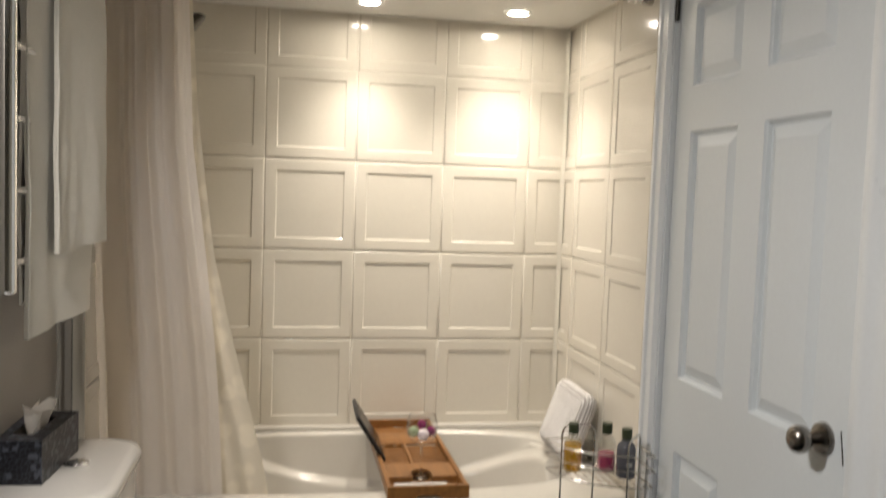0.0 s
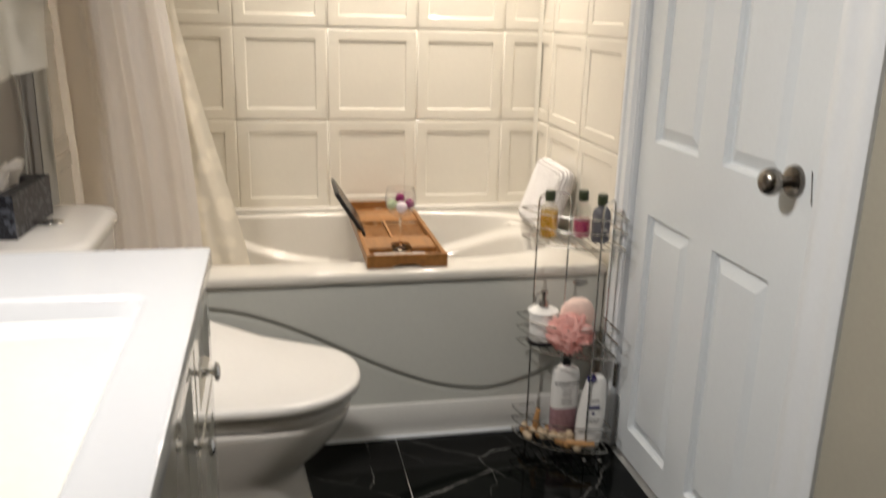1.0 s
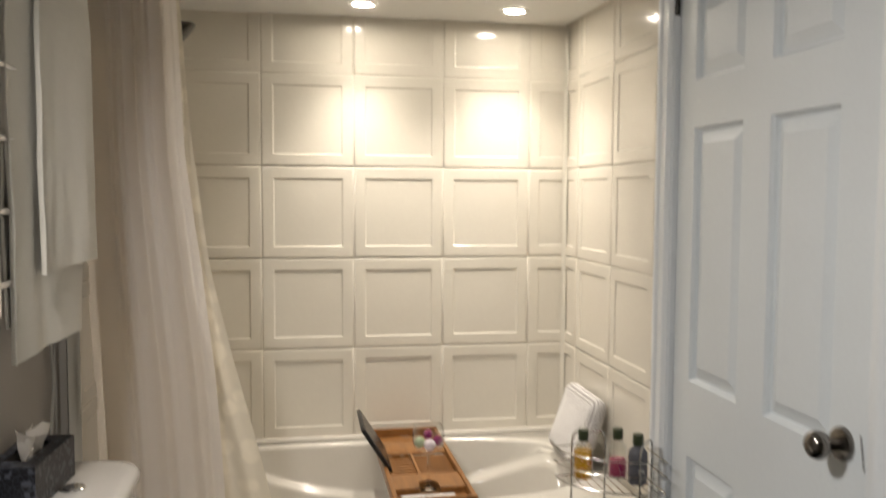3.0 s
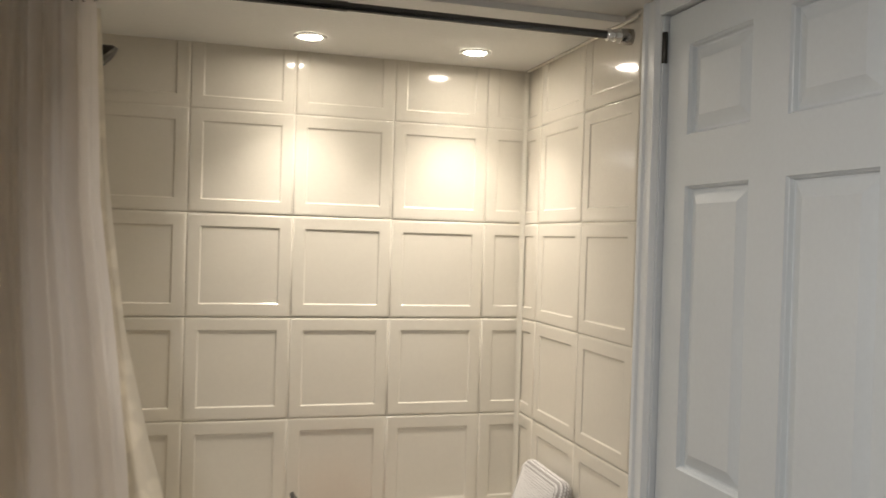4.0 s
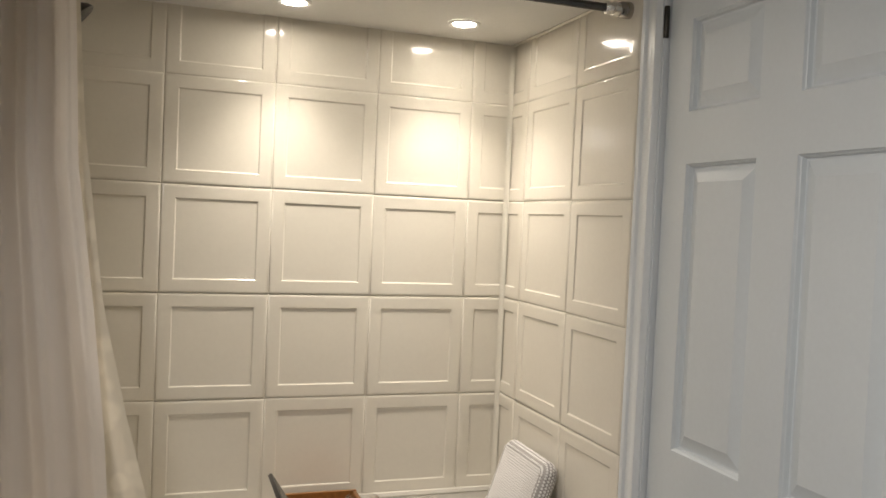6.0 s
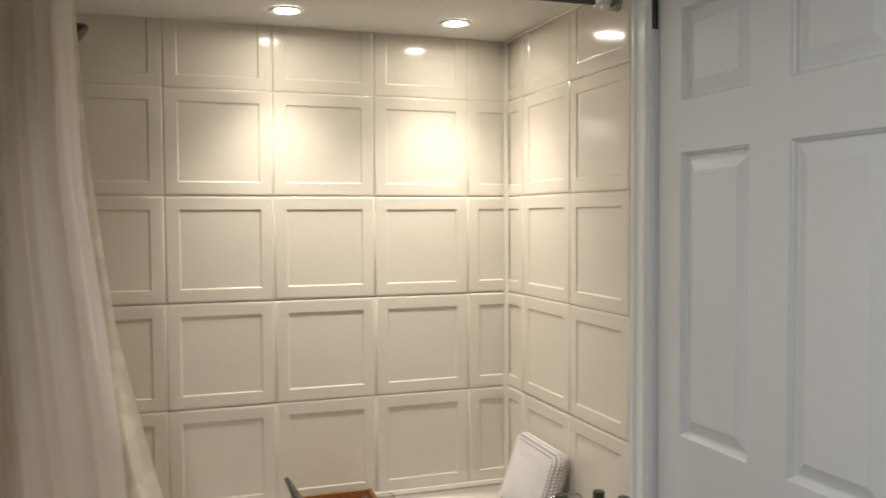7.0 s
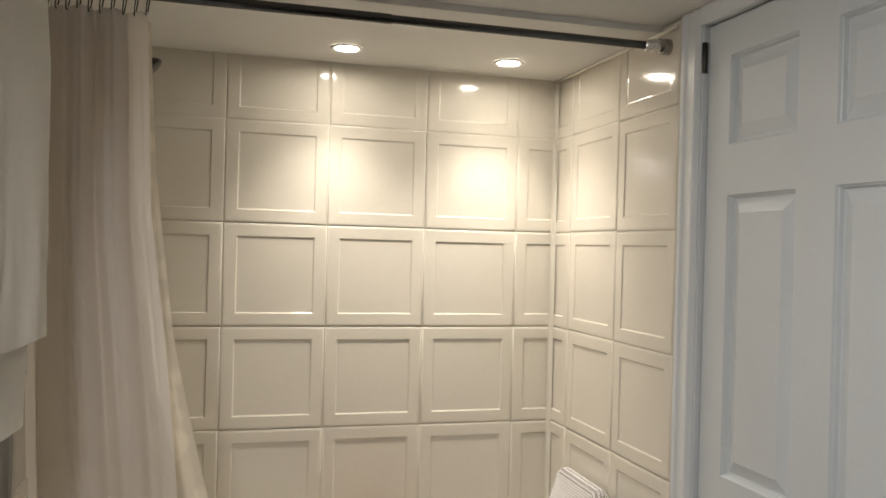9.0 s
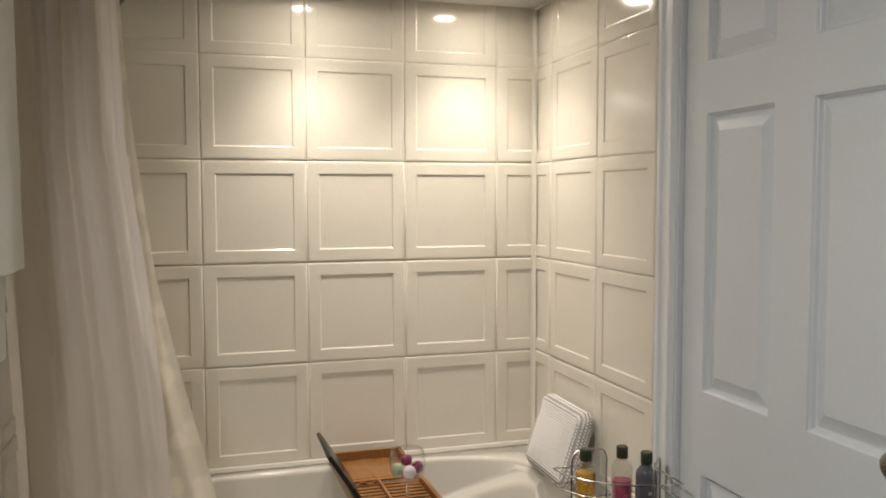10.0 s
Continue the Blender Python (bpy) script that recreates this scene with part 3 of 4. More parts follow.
def hanging(x_left, x_right, y_mid, z0, z1, folds, amp, nu=140, nv=46, seed=1):
    """A hanging sheet of cloth. The edges are functions of height."""
    rnd = random.Random(seed)
    ph = [rnd.uniform(0, 6.28) for _ in range(8)]
    front = []
    for j in range(nv + 1):
        z = z0 + (z1 - z0) * j / nv
        v = j / nv
        f = []
        for i in range(nu + 1):
            u = i / nu
            x = x_left(z) + (x_right(z) - x_left(z)) * (u + 0.010 * math.sin(9 * u + ph[0] + 2 * v))
            a = amp * (0.55 + 0.45 * math.sin(3.1 * u + ph[1]) ** 2) * (1.0 - 0.35 * v) * min(1, 0.25 + 6 * min(u, 1 - u))
            w = math.sin(2 * math.pi * folds * u + ph[2] + 0.5 * math.sin(4 * v + ph[3])) + 0.30 * math.sin(2 * math.pi * folds * 1.7 * u + ph[4] + 1.3 * v)
            y = y_mid(z) + a * w
            f.append((x, y, z))
        front.append(f)
    return loft(front, caps=(False, False), close=False)


c_left = lambda z: -1.552 + 0.004 * (2.0 - z)
c_right = lambda z: table(z, ((2.0, -1.302), (1.55, -1.285), (1.25, -1.248), (0.95, -1.220), (0.30, -1.185)))
l_right = lambda z: table(z, ((2.0, -1.300), (1.63, -1.278), (1.25, -1.232), (0.99, -1.178), (0.60, -1.085), (0.30, -1.035)))
c_y = lambda z: RODY + 0.000 + 0.095 * smooth(1.4, 0.60, z)
curtain = thing("shower_curtain", (-1.45, RODY, 0.36), "greyish white fabric shower curtain drawn to one side", "shower curtain")


def draped(z0, z1, nu=180, nv=48):
    """The drawn curtain: a flat turned-back stretch by the wall, then loose pleats that fan out downwards."""
    front = []
    for j in range(nv + 1):
        v = j / nv
        z = z0 + (z1 - z0) * v
        f = []
        for i in range(nu + 1):
            u = i / nu
            q = max(0.0, (u - 0.30) / 0.70)
            x = c_left(z) + (c_right(z) - c_left(z)) * (u + 0.008 * math.sin(7 * u + 2.4 * v))
            grow = 0.0165 * (1.0 - 0.25 * v) * smooth(0.0, 0.10, q) * (0.35 + 0.65 * smooth(1.0, 0.93, u))
            pleat = math.sin(2 * math.pi * 2.7 * q ** 0.85 + 0.7 * math.sin(2.6 * v + 0.5)) + 0.34 * math.sin(2 * math.pi * 5.3 * q + 1.9 - 1.1 * v) + 0.08 * math.sin(2 * math.pi * 10.7 * q + 0.6 + 2.1 * v) * (1 - 0.6 * v)
            y = c_y(z) + 0.050 * smooth(0.34, 0.0, u) + grow * pleat
            f.append((x, y, z))
        front.append(f)
    return loft(front, caps=(False, False), close=False)


part("curtain", draped(1.985, 0.36), M_CURTAIN, curtain, angle=80)
part("liner", hanging(lambda z: c_left(z) + 0.03, l_right, lambda z: c_y(z) + 0.045, 1.975, 0.34, 5, 0.010, 110, 46, 5), M_LINER, curtain, "cream translucent liner", angle=80)
for k in range(11):
    x = -1.522 + 0.222 * (k / 10) ** 1.1
    ring = [(x + 0.004 * math.sin(a), RODY + 0.022 * math.cos(a), RODZ - 0.016 + 0.034 * math.sin(a)) for a in [2 * math.pi * i / 16 for i in range(16)]]
    part("curtain_ring", sweep(ring, 0.0016, 6, True), M_BRONZE, curtain)

# ---- shower head ----
shower = thing("wall_shower", (TUBL, -0.433, 1.98), "dark bronze shower head on a bent arm", "shower head")
part("arm", sweep(rounded([(TUBL, -0.43, 1.985), (-1.43, -0.43, 1.985), (-1.353, -0.43, 1.945)], 0.04), 0.009, 10), M_BRONZE, shower)
part("flange", lathe([(0.030, 0), (0.028, 0.006), (0.012, 0.012)], 20, (TUBL, -0.43, 1.985), Matrix.Rotation(radians(90), 3, "Y")), M_BRONZE, shower)
part("head", lathe([(0.012, 0.0), (0.014, 0.012), (0.022, 0.026), (0.040, 0.045), (0.043, 0.056), (0.040, 0.058)], 24, (-1.356, -0.433, 1.950), Vector((0.72, 0.0, -0.69)).to_track_quat("Z", "Y").to_matrix()), M_BRONZE, shower, angle=50)

# ---- bath tray and what lies on it ----
tray = thing("bath_tray", (-0.613, -0.38, RIM), "bamboo bath tray lying across the tub's rims", "bath tray")
TX0, TX1, TY0, TY1, TZ = -0.733, -0.493, -0.735, -0.022, RIM + 0.001
for x0, x1 in ((TX0, TX0 + 0.014), (TX1 - 0.014, TX1)):
    part("side_rail", box(x0, x1, TY0 + 0.0125, TY1 - 0.0125, TZ + 0.004, TZ + 0.038, 0.003), M_BAMBOO, tray)


def arched(y0, y1):
    """An end board with a hollow cut into its lower edge."""
    low = [(TX0, TZ), (-0.660, TZ)] + [(-0.660 + 0.094 * k / 10, TZ + 0.013 * math.sin(math.pi * k / 10) ** 0.6) for k in range(11)] + [(TX1, TZ)]
    out = low + [(TX1, TZ + 0.040), (TX0, TZ + 0.040)]
    return loft([[(x, y0, z) for x, z in out], [(x, y1, z) for x, z in out]])


part("end_board", arched(TY0, TY0 + 0.012), M_BAMBOO, tray)
part("end_board", arched(TY1 - 0.012, TY1), M_BAMBOO, tray)
IX0, IX1 = TX0 + 0.0145, TX1 - 0.0145
for y0, y1, z in ((-0.722, -0.645, 0.012), (-0.290, -0.272, 0.030), (-0.160, -0.142, 0.030), (-0.140, -0.036, 0.012)):
    part("cross_board", box(IX0, IX1, y0, y1, TZ + z - 0.006, TZ + z, 0.0015), M_BAMBOO, tray)
NX, NR = -0.613, 0.030                    # the round notch for the glass's foot
notch = [(NX - NR, -0.627)] + [(NX - NR * math.cos(math.pi * k / 14), -0.590 + NR * math.sin(math.pi * k / 14)) for k in range(15)] + [(NX + NR, -0.627)]
deck = [(IX0, -0.627)] + notch + [(IX1, -0.627), (IX1, -0.500), (IX0, -0.500)]
part("deck_board", loft([[(x, y, TZ + z) for x, y in deck] for z in (0.0225, 0.031)]), M_BAMBOO, tray)
for x0, x1 in ((IX0, NX - NR - 0.001), (NX + NR + 0.001, IX1)):
    part("riser", box(x0, x1, -0.6265, -0.6175, TZ + 0.0125, TZ + 0.0222), M_BAMBOO, tray)
part("foot_board", box(IX0, IX1, -0.644, -0.530, TZ + 0.006, TZ + 0.012), M_BAMBOO, tray)
part("deck_board", box(IX0, IX1, -0.271, -0.161, TZ + 0.024, TZ + 0.031, 0.002), M_BAMBOO, tray)
for k in range(8):
    y = -0.490 + 0.026 * k
    part("slat", box(IX0, IX1, y, y + 0.015, TZ + 0.014, TZ + 0.021, 0.0015), M_BAMBOO, tray)
# backing added to hide the bright basin and keep the slat gaps dark
part("added_slat_backing", box(IX0, IX1, -0.499, -0.273, TZ + 0.003, TZ + 0.006), M_BAMBOO, tray)
part("divider", box(-0.630, -0.621, -0.499, -0.291, TZ + 0.0215, TZ + 0.030, 0.0015), M_BAMBOO, tray)
comb = [(IX0, TZ + 0.0215)] + [(IX0 + 0.084 * k / 24, TZ + 0.027 + 0.004 * math.copysign(abs(math.cos(math.pi * 4 * k / 24)) ** 0.6, math.cos(math.pi * 4 * k / 24))) for k in range(25)] + [(IX0 + 0.084, TZ + 0.0215)]
part("notch_rest", loft([[(x, y, z) for x, z in comb] for y in (-0.304, -0.296)]), M_BAMBOO, tray)
# plain white slab for the pale strip in the front compartment
solid("white_tray_slab", box(-0.705, -0.545, -0.712, -0.655, TZ + 0.0125, TZ + 0.024, 0.004), M_WHITEP, "flat white slab lying in the bath tray", "soap tray")

tablet = thing("tablet", (0, 0, 0), "black tablet propped up on its edge on the bath tray", "tablet",
               m=Matrix.Translation((-0.704, -0.325, TZ + 0.0225)) @ Matrix.Rotation(radians(-1), 4, "Z") @ Matrix.Rotation(radians(-33), 4, "Y"))
part("case", box(-0.009, 0.004, -0.122, 0.122, 0.0, 0.168, 0.0040, 3), M_BLACK, tablet, local=True)
part("screen", box(0.0041, 0.0047, -0.112, 0.112, 0.010, 0.158, 0.0002, 1), M_SCREEN, tablet, "dark glossy screen", local=True)

GX, GY, GZ = -0.613, -0.585, TZ + 0.0315
wine = thing("wine_glass", (GX, GY, GZ), "clear stemmed wine glass holding coloured bath pearls", "wine glass")
part("bowl", lathe([(0.004, 0.082), (0.016, 0.088), (0.034, 0.100), (0.045, 0.118), (0.0485, 0.136), (0.047, 0.155), (0.042, 0.176), (0.0411, 0.1765)], 36, (GX, GY, GZ), caps=(True, False)), M_GLASS, wine, angle=70)
part("stem", lathe([(0.027, -0.0190), (0.027, -0.0178), (0.018, -0.015), (0.006, -0.009), (0.0038, 0.004), (0.0034, 0.05), (0.0042, 0.078), (0.0045, 0.0815)], 28, (GX, GY, GZ)), M_STEM, wine, angle=70)


def ball(r, at, n=20, squash=1.0):
    return lathe([(max(r * math.sin(math.pi * k / 12), 0.0004), -r * squash * math.cos(math.pi * k / 12)) for k in range(13)], n, at)


for mat, dx, dy, dz, r, word in ((M_LIME, -0.027, -0.006, 0.127, 0.0168, "translucent green"), (M_PEARL, 0.001, -0.018, 0.120, 0.0182, "pearly white"), (M_BERRY, 0.027, -0.006, 0.128, 0.0160, "dark purple"), (M_BERRY, 0.001, 0.014, 0.143, 0.0150, "dark purple"), (M_PEARL, 0.004, 0.004, 0.107, 0.013, "pearly white")):
    solid("bath_pearl", ball(r, (GX + dx, GY + dy, GZ + dz)), mat, word + " round bath pearl lying in the wine glass", "bath pearl", group="pearls in the glass")

# ---- bath pillow ----
pillow = thing("bath_pillow", (0, 0, 0), "white open-mesh bath pillow leaning against the end wall", "pillow",
               m=Matrix.Translation((-0.131, -0.350, RIM + 0.018)) @ Matrix.Rotation(radians(-1), 4, "Z") @ Matrix.Rotation(radians(19), 4, "Y"))


PD, PW, PH = 0.052, 0.157, 0.236          # depth, half width and height of the cushion


def pillow_inset(d):
    """How far the cushion's outline draws in at the depth d, so that both edges are rounded."""
    return 0.022 * (1 - math.sin(math.pi * min(max(d / PD, 0), 1)) ** 0.62)


def pillow_outline(d, gap):
    """Points and outward directions along the rounded outline at the depth d, about gap apart."""
    g, r = pillow_inset(d), 0.038
    places = []
    for cy_, cz_, a0 in ((PW - r, PH - r, 0), (r - PW, PH - r, 90), (r - PW, r, 180), (PW - r, r, 270)):
        turn = max(2, int(r * 1.57 / gap))
        for k in range(turn + 1):
            a = radians(a0 + 90 * k / turn)
            places.append((cy_ + (r - g) * math.cos(a), cz_ + (r - g) * math.sin(a), a))
        a = radians(a0 + 90)
        run = 2 * PW - 2 * r if a0 in (0, 180) else PH - 2 * r
        steps = int(run / gap)
        ey, ez = places[-1][:2]
        for k in range(1, steps):
            places.append((ey + math.cos(a + math.pi / 2) * run * k / steps, ez + math.sin(a + math.pi / 2) * run * k / steps, a))
    return places


rings = [[(PD * k / 12, y, z) for y, z, a in pillow_outline(PD * k / 12, 0.02)] for k in range(13)]
face_mid = [(p[0] - 0.007, p[1] * 0.55, PH / 2 + (p[2] - PH / 2) * 0.55) for p in rings[0]]
part("cushion", loft([face_mid] + rings), M_PILLOW3, pillow, local=True, angle=70)


def knot(bm, at, out, side, r, tall):
    """One raised knot of the weave: a low pyramid."""
    up = out.cross(side)
    v = [bm.verts.new(at + (side * math.cos(q) + up * math.sin(q)) * r) for q in (0, 1.57, 3.14, 4.71)]
    t = bm.verts.new(at + out * tall)
    for q in range(4):
        bm.faces.new((v[q], v[(q + 1) % 4], t))


bm = bmesh.new()
for j in range(26):
    for i in range(35):
        y, z = -0.1275 + 0.255 * i / 34 + (0.0037 if j % 2 else 0), 0.027 + 0.181 * j / 25
        far = max(abs(y) / 0.131, abs(z - PH / 2) / 0.094)
        if abs(y) < 0.131:
            knot(bm, Vector((-0.0005 - 0.0068 * min(1, (1 - far) / 0.45), y, z)), Vector((-1, 0, 0)), Vector((0, 1, 0)), 0.0050, 0.0020)
tagged(part("mesh_weave", bm, M_PILLOW, pillow, "fine white bumps of the woven mesh", local=True, angle=70), kind="stuff")
bm = bmesh.new()
for i in range(6):
    d = 0.0012 + 0.0095 * i
    lean = (pillow_inset(d + 0.002) - pillow_inset(d - 0.002)) / 0.004
    for k, (y, z, a) in enumerate(pillow_outline(d, 0.0098)):
        out = Vector((lean, math.cos(a), math.sin(a))).normalized()
        along = Vector((0, -math.sin(a), math.cos(a)))
        knot(bm, Vector((d, y, z)) + along * (0.0049 if i % 2 else 0), out, along, 0.0046, 0.0026)
tagged(part("side_mesh", bm, M_PILLOW, pillow, "white honeycomb bumps round the edge", local=True, angle=70), kind="stuff")

# ---- corner caddy ----
caddy = thing("shower_caddy", (-0.03, -0.80, 0.0), "three-tier chromed wire corner caddy standing on the floor", "caddy")
KX, KY_ = -0.042, -0.800
RA, RB = 0.244, 0.190


def arc(z, grow=0.0, n=16, a0=0, a1=90):
    return [(KX - (RA + grow) * math.cos(radians(a0 + (a1 - a0) * k / n)), KY_ - (RB + grow) * math.sin(radians(a0 + (a1 - a0) * k / n)), z) for k in range(n + 1)]


TIERS = (0.036, 0.335, 0.661)
for t in TIERS:
    rim = arc(t) + [(KX, KY_, t)]
    shelf = part("shelf", sweep(rounded(rim + [rim[0]], 0.012, 3), 0.0024, 8), M_WIRE, caddy)
    for k in range(1, 11):
        x = KX - RA * k / 11
        y = KY_ - RB * math.sqrt(max(1 - ((x - KX) / RA) ** 2, 0))
        part("grid_wire", sweep([(x, KY_, t + 0.003), (x, y, t + 0.003)], 0.0012, 6), M_WIRE, shelf)
    for h in (0.045, 0.085) if t > 0.1 else (0.040, 0.078):
        part("guard_rail", sweep([(KX - RA + 0.07, KY_, t + h)] + arc(t + h, 0.004) + [(KX, KY_ - 0.06, t + h)], 0.0021, 8), M_WIRE, caddy)
for (xa, ya), (xb, yb) in (((-0.240, -0.801), (-0.140, -0.797)), ((-0.112, -0.976), (-0.042, -0.893))):
    part("upright_frame", sweep(rounded([(xa, ya, 0.012), (xa, ya, 0.785), (xb, yb, 0.785), (xb, yb, 0.012)], 0.03, 6), 0.0028, 8), M_WIRE, caddy)
for x, y in ((-0.240, -0.801), (-0.140, -0.797), (-0.112, -0.976), (-0.042, -0.893), (-0.066, -0.986)):
    part("foot", ball(0.0062, (x, y, 0.0063), 12), M_WIRE, caddy)
part("leg", sweep([(-0.066, -0.986, 0.010), (-0.066, -0.986, 0.036)], 0.0024, 8), M_WIRE, caddy)


def oil_bottle(x, y, z, liquid, level, label, see=True):
    b = thing("bath_oil_bottle", (x, y, z), label, "bottle", "bottles on the caddy's top shelf")
    prof = [(0.0240, 0.0), (0.0262, 0.003), (0.0262, 0.078), (0.0245, 0.088), (0.0180, 0.097), (0.0125, 0.101), (0.0120, 0.106)]
    if see:
        part("bottle", lathe(prof, 24, (x, y, z)), M_PET, b, angle=50)
        part("liquid", lathe([(0.0225, 0.002), (0.0245, 0.004), (0.0245, level - 0.001), (0.0238, level)], 24, (x, y, z)), liquid, b)
        rnd = random.Random(int(-x * 1000))
        for k in range(9):
            a, h = rnd.uniform(-1.2, 1.2), rnd.uniform(0.006, level - 0.006)
            bm = ball(0.0042, (0, 0, 0), 8, 0.35)
            bm.transform(Matrix.Translation((x + 0.0247 * math.sin(a), y - 0.0247 * math.cos(a), z + h)) @ Euler((rnd.uniform(0.8, 2.2), 0, a)).to_matrix().to_4x4())
            part("petal", bm, M_WOOD if liquid is M_GOLD else M_BERRY, b)
    else:
        part("bottle", lathe(prof, 24, (x, y, z)), liquid, b, angle=50)
        part("print", box(x - 0.010, x + 0.008, y - 0.0275, y - 0.0266, z + 0.036, z + 0.044, 0.0003, 1), M_GREYINK, b)
    part("cap", lathe([(0.0140, 0.1065), (0.0146, 0.108), (0.0146, 0.134), (0.0132, 0.136)], 20, (x, y, z)), M_CAP, b, "dark green screw cap")
    return b


SHELF = TIERS[2] + 0.0045
oil_bottle(-0.220, -0.838, SHELF, M_GOLD, 0.078, "clear bottle of golden bath oil with green cap")
oil_bottle(-0.122, -0.845, SHELF, M_PINK, 0.050, "clear bottle half full of rose bath oil")
oil_bottle(-0.088, -0.905, SHELF, M_SLATE, 0.0, "dark slate-violet soap bottle with green cap", False)

SH2 = TIERS[1] + 0.0045
dx, dy = -0.222, -0.845
disp = thing("soap_dispenser", (dx, dy, SH2), "white ceramic soap dispenser with metal pump", "soap dispenser")
part("base", lathe([(0.042, 0.0), (0.043, 0.002), (0.043, 0.012), (0.041, 0.013)], 28, (dx, dy, SH2)), M_BLACK, disp, "black base ring")
part("body", lathe([(0.039, 0.0132), (0.040, 0.016), (0.040, 0.092), (0.038, 0.096)], 28, (dx, dy, SH2)), M_WHITEP, disp)
part("shoulder", lathe([(0.040, 0.0962), (0.0465, 0.099), (0.045, 0.103), (0.034, 0.109), (0.019, 0.113), (0.010, 0.114)], 28, (dx, dy, SH2)), M_WHITEP, disp)
pump = part("pump", lathe([(0.0145, 0.1142), (0.0145, 0.130), (0.007, 0.132), (0.007, 0.150), (0.011, 0.151), (0.011, 0.164), (0.009, 0.166)], 18, (dx, dy, SH2)), M_STEEL, disp, "brushed metal pump")
part("spout", sweep(rounded([(dx, dy, SH2 + 0.157), (dx - 0.030, dy - 0.012, SH2 + 0.157), (dx - 0.034, dy - 0.014, SH2 + 0.130)], 0.010), 0.0042, 8), M_STEEL, pump)

def ruffle(d, shift):
    """0 in the creases and 1 on the crests of the gathered netting, by direction."""
    a = noise.noise(d * 2.0 + Vector((shift, 1.7, 0.4)))
    b = noise.noise(d * 4.1 + Vector((3.1, shift, 2.2)))
    return abs(math.sin(6.5 * a + 2.2 * b + 4.0 * d.z * d.x))


PUFF_AT, PU, PV = Vector((-0.166, -0.930, SH2 + 0.058)), 96, 56
rings = []
for j in range(1, PV):
    ring = []
    for i in range(PU):
        e, q = math.pi * j / PV, 2 * math.pi * i / PU
        d = Vector((math.sin(e) * math.cos(q), math.sin(e) * math.sin(q), -math.cos(e)))
        r = 0.90 + 0.10 * ruffle(d, 0.6) ** 0.8 + 0.30 * noise.noise(d * 2.7) + 0.13 * noise.noise(d * 8.0) + 0.12 * noise.noise(d * 19.0) + 0.07 * noise.noise(d * 40.0)
        ring.append(tuple(PUFF_AT + Vector((d.x * 0.064, d.y * 0.050, d.z * 0.054)) * r))
    rings.append(ring)
puff = loft(rings)
puffy = thing("bath_puff", (-0.165, -0.938, SH2), "coral pink ruffled netting bath puff in the wire caddy", "bath puff")
part("netting", puff, M_PUFF, puffy, angle=80)
part("cord_loop", sweep([(-0.125 + 0.022 * math.sin(a), -0.955 - 0.014 * math.cos(a), SH2 + 0.072 + 0.016 * math.cos(a)) for a in [2 * math.pi * k / 18 for k in range(18)]], 0.0022, 6, True), M_WHITEP, puffy, "white hanging cord")
sp = [(0.018, 0.0), (0.030, 0.006), (0.040, 0.030), (0.043, 0.062), (0.041, 0.090), (0.034, 0.108), (0.020, 0.119), (0.004, 0.123)]
bm = lathe(sp, 24)
bm.transform(Matrix.Translation((-0.128, -0.862, SH2 + 0.012)) @ Matrix.Rotation(radians(8), 4, "X") @ Matrix.Diagonal((1.25, 0.62, 1.12, 1)))
solid("bath_sponge", bm, M_SPONGE, "pale pink rounded sponge mitt behind the puff", "sponge", angle=60)

SH1 = TIERS[0] + 0.0045
cx, cy = -0.146, -0.868
coco = thing("shampoo_bottle", (cx, cy, SH1), "white coconut shampoo bottle with a mauve lower half", "bottle")


def oval(a, b, z, x=None, y=None, n=28, p=2.4):
    return superellipse(cx if x is None else x, cy if y is None else y, a * 1.30, b, z, n, p)


part("lower_label", loft([oval(0.030, 0.019, SH1), oval(0.033, 0.021, SH1 + 0.004), oval(0.033, 0.021, SH1 + 0.095)]), M_LILAC, coco, "mottled mauve print")
part("bottle", loft([oval(0.033, 0.021, SH1 + 0.0952), oval(0.033, 0.021, SH1 + 0.200), oval(0.030, 0.019, SH1 + 0.218), oval(0.020, 0.015, SH1 + 0.228), oval(0.013, 0.012, SH1 + 0.231)]), M_WHITEP, coco)
part("cap", lathe([(0.0125, 0.2315), (0.0125, 0.262), (0.011, 0.264)], 18, (cx, cy, SH1)), M_BLACK, coco, "black flip cap")
text = bpy.data.curves.new("word", "FONT")
text.body, text.size, text.extrude, text.align_x = "coconut", 0.0245, 0.0003, "CENTER"
word_src = bpy.data.objects.new("word", text)
scene.collection.objects.link(word_src)
bpy.context.view_layer.update()
word_me = bpy.data.meshes.new_from_object(word_src)
bpy.data.objects.remove(word_src)
bm = bmesh.new()
bm.from_mesh(word_me)
bm.transform(Matrix.Translation((cx + 0.002, cy, SH1 + 0.172)) @ Matrix.Rotation(radians(90), 4, "X"))
for v in bm.verts:                      # laid round the bottle's front
    v.co.y += -0.021 * max(1 - min(abs(v.co.x - cx) / 0.0429, 1) ** 2.4, 0) ** (1 / 2.4) - 0.0004
part("lettering", bm, M_INK, coco, "black word on the bottle")
for z, w in ((0.164, 0.020), (0.152, 0.014), (0.144, 0.016), (0.136, 0.013), (0.124, 0.018), (0.117, 0.015), (0.110, 0.017)):
    part("small_print", box(cx - w, cx + w, cy - 0.0220, cy - 0.0212, SH1 + z, SH1 + z + 0.0028), M_GREYINK, coco)

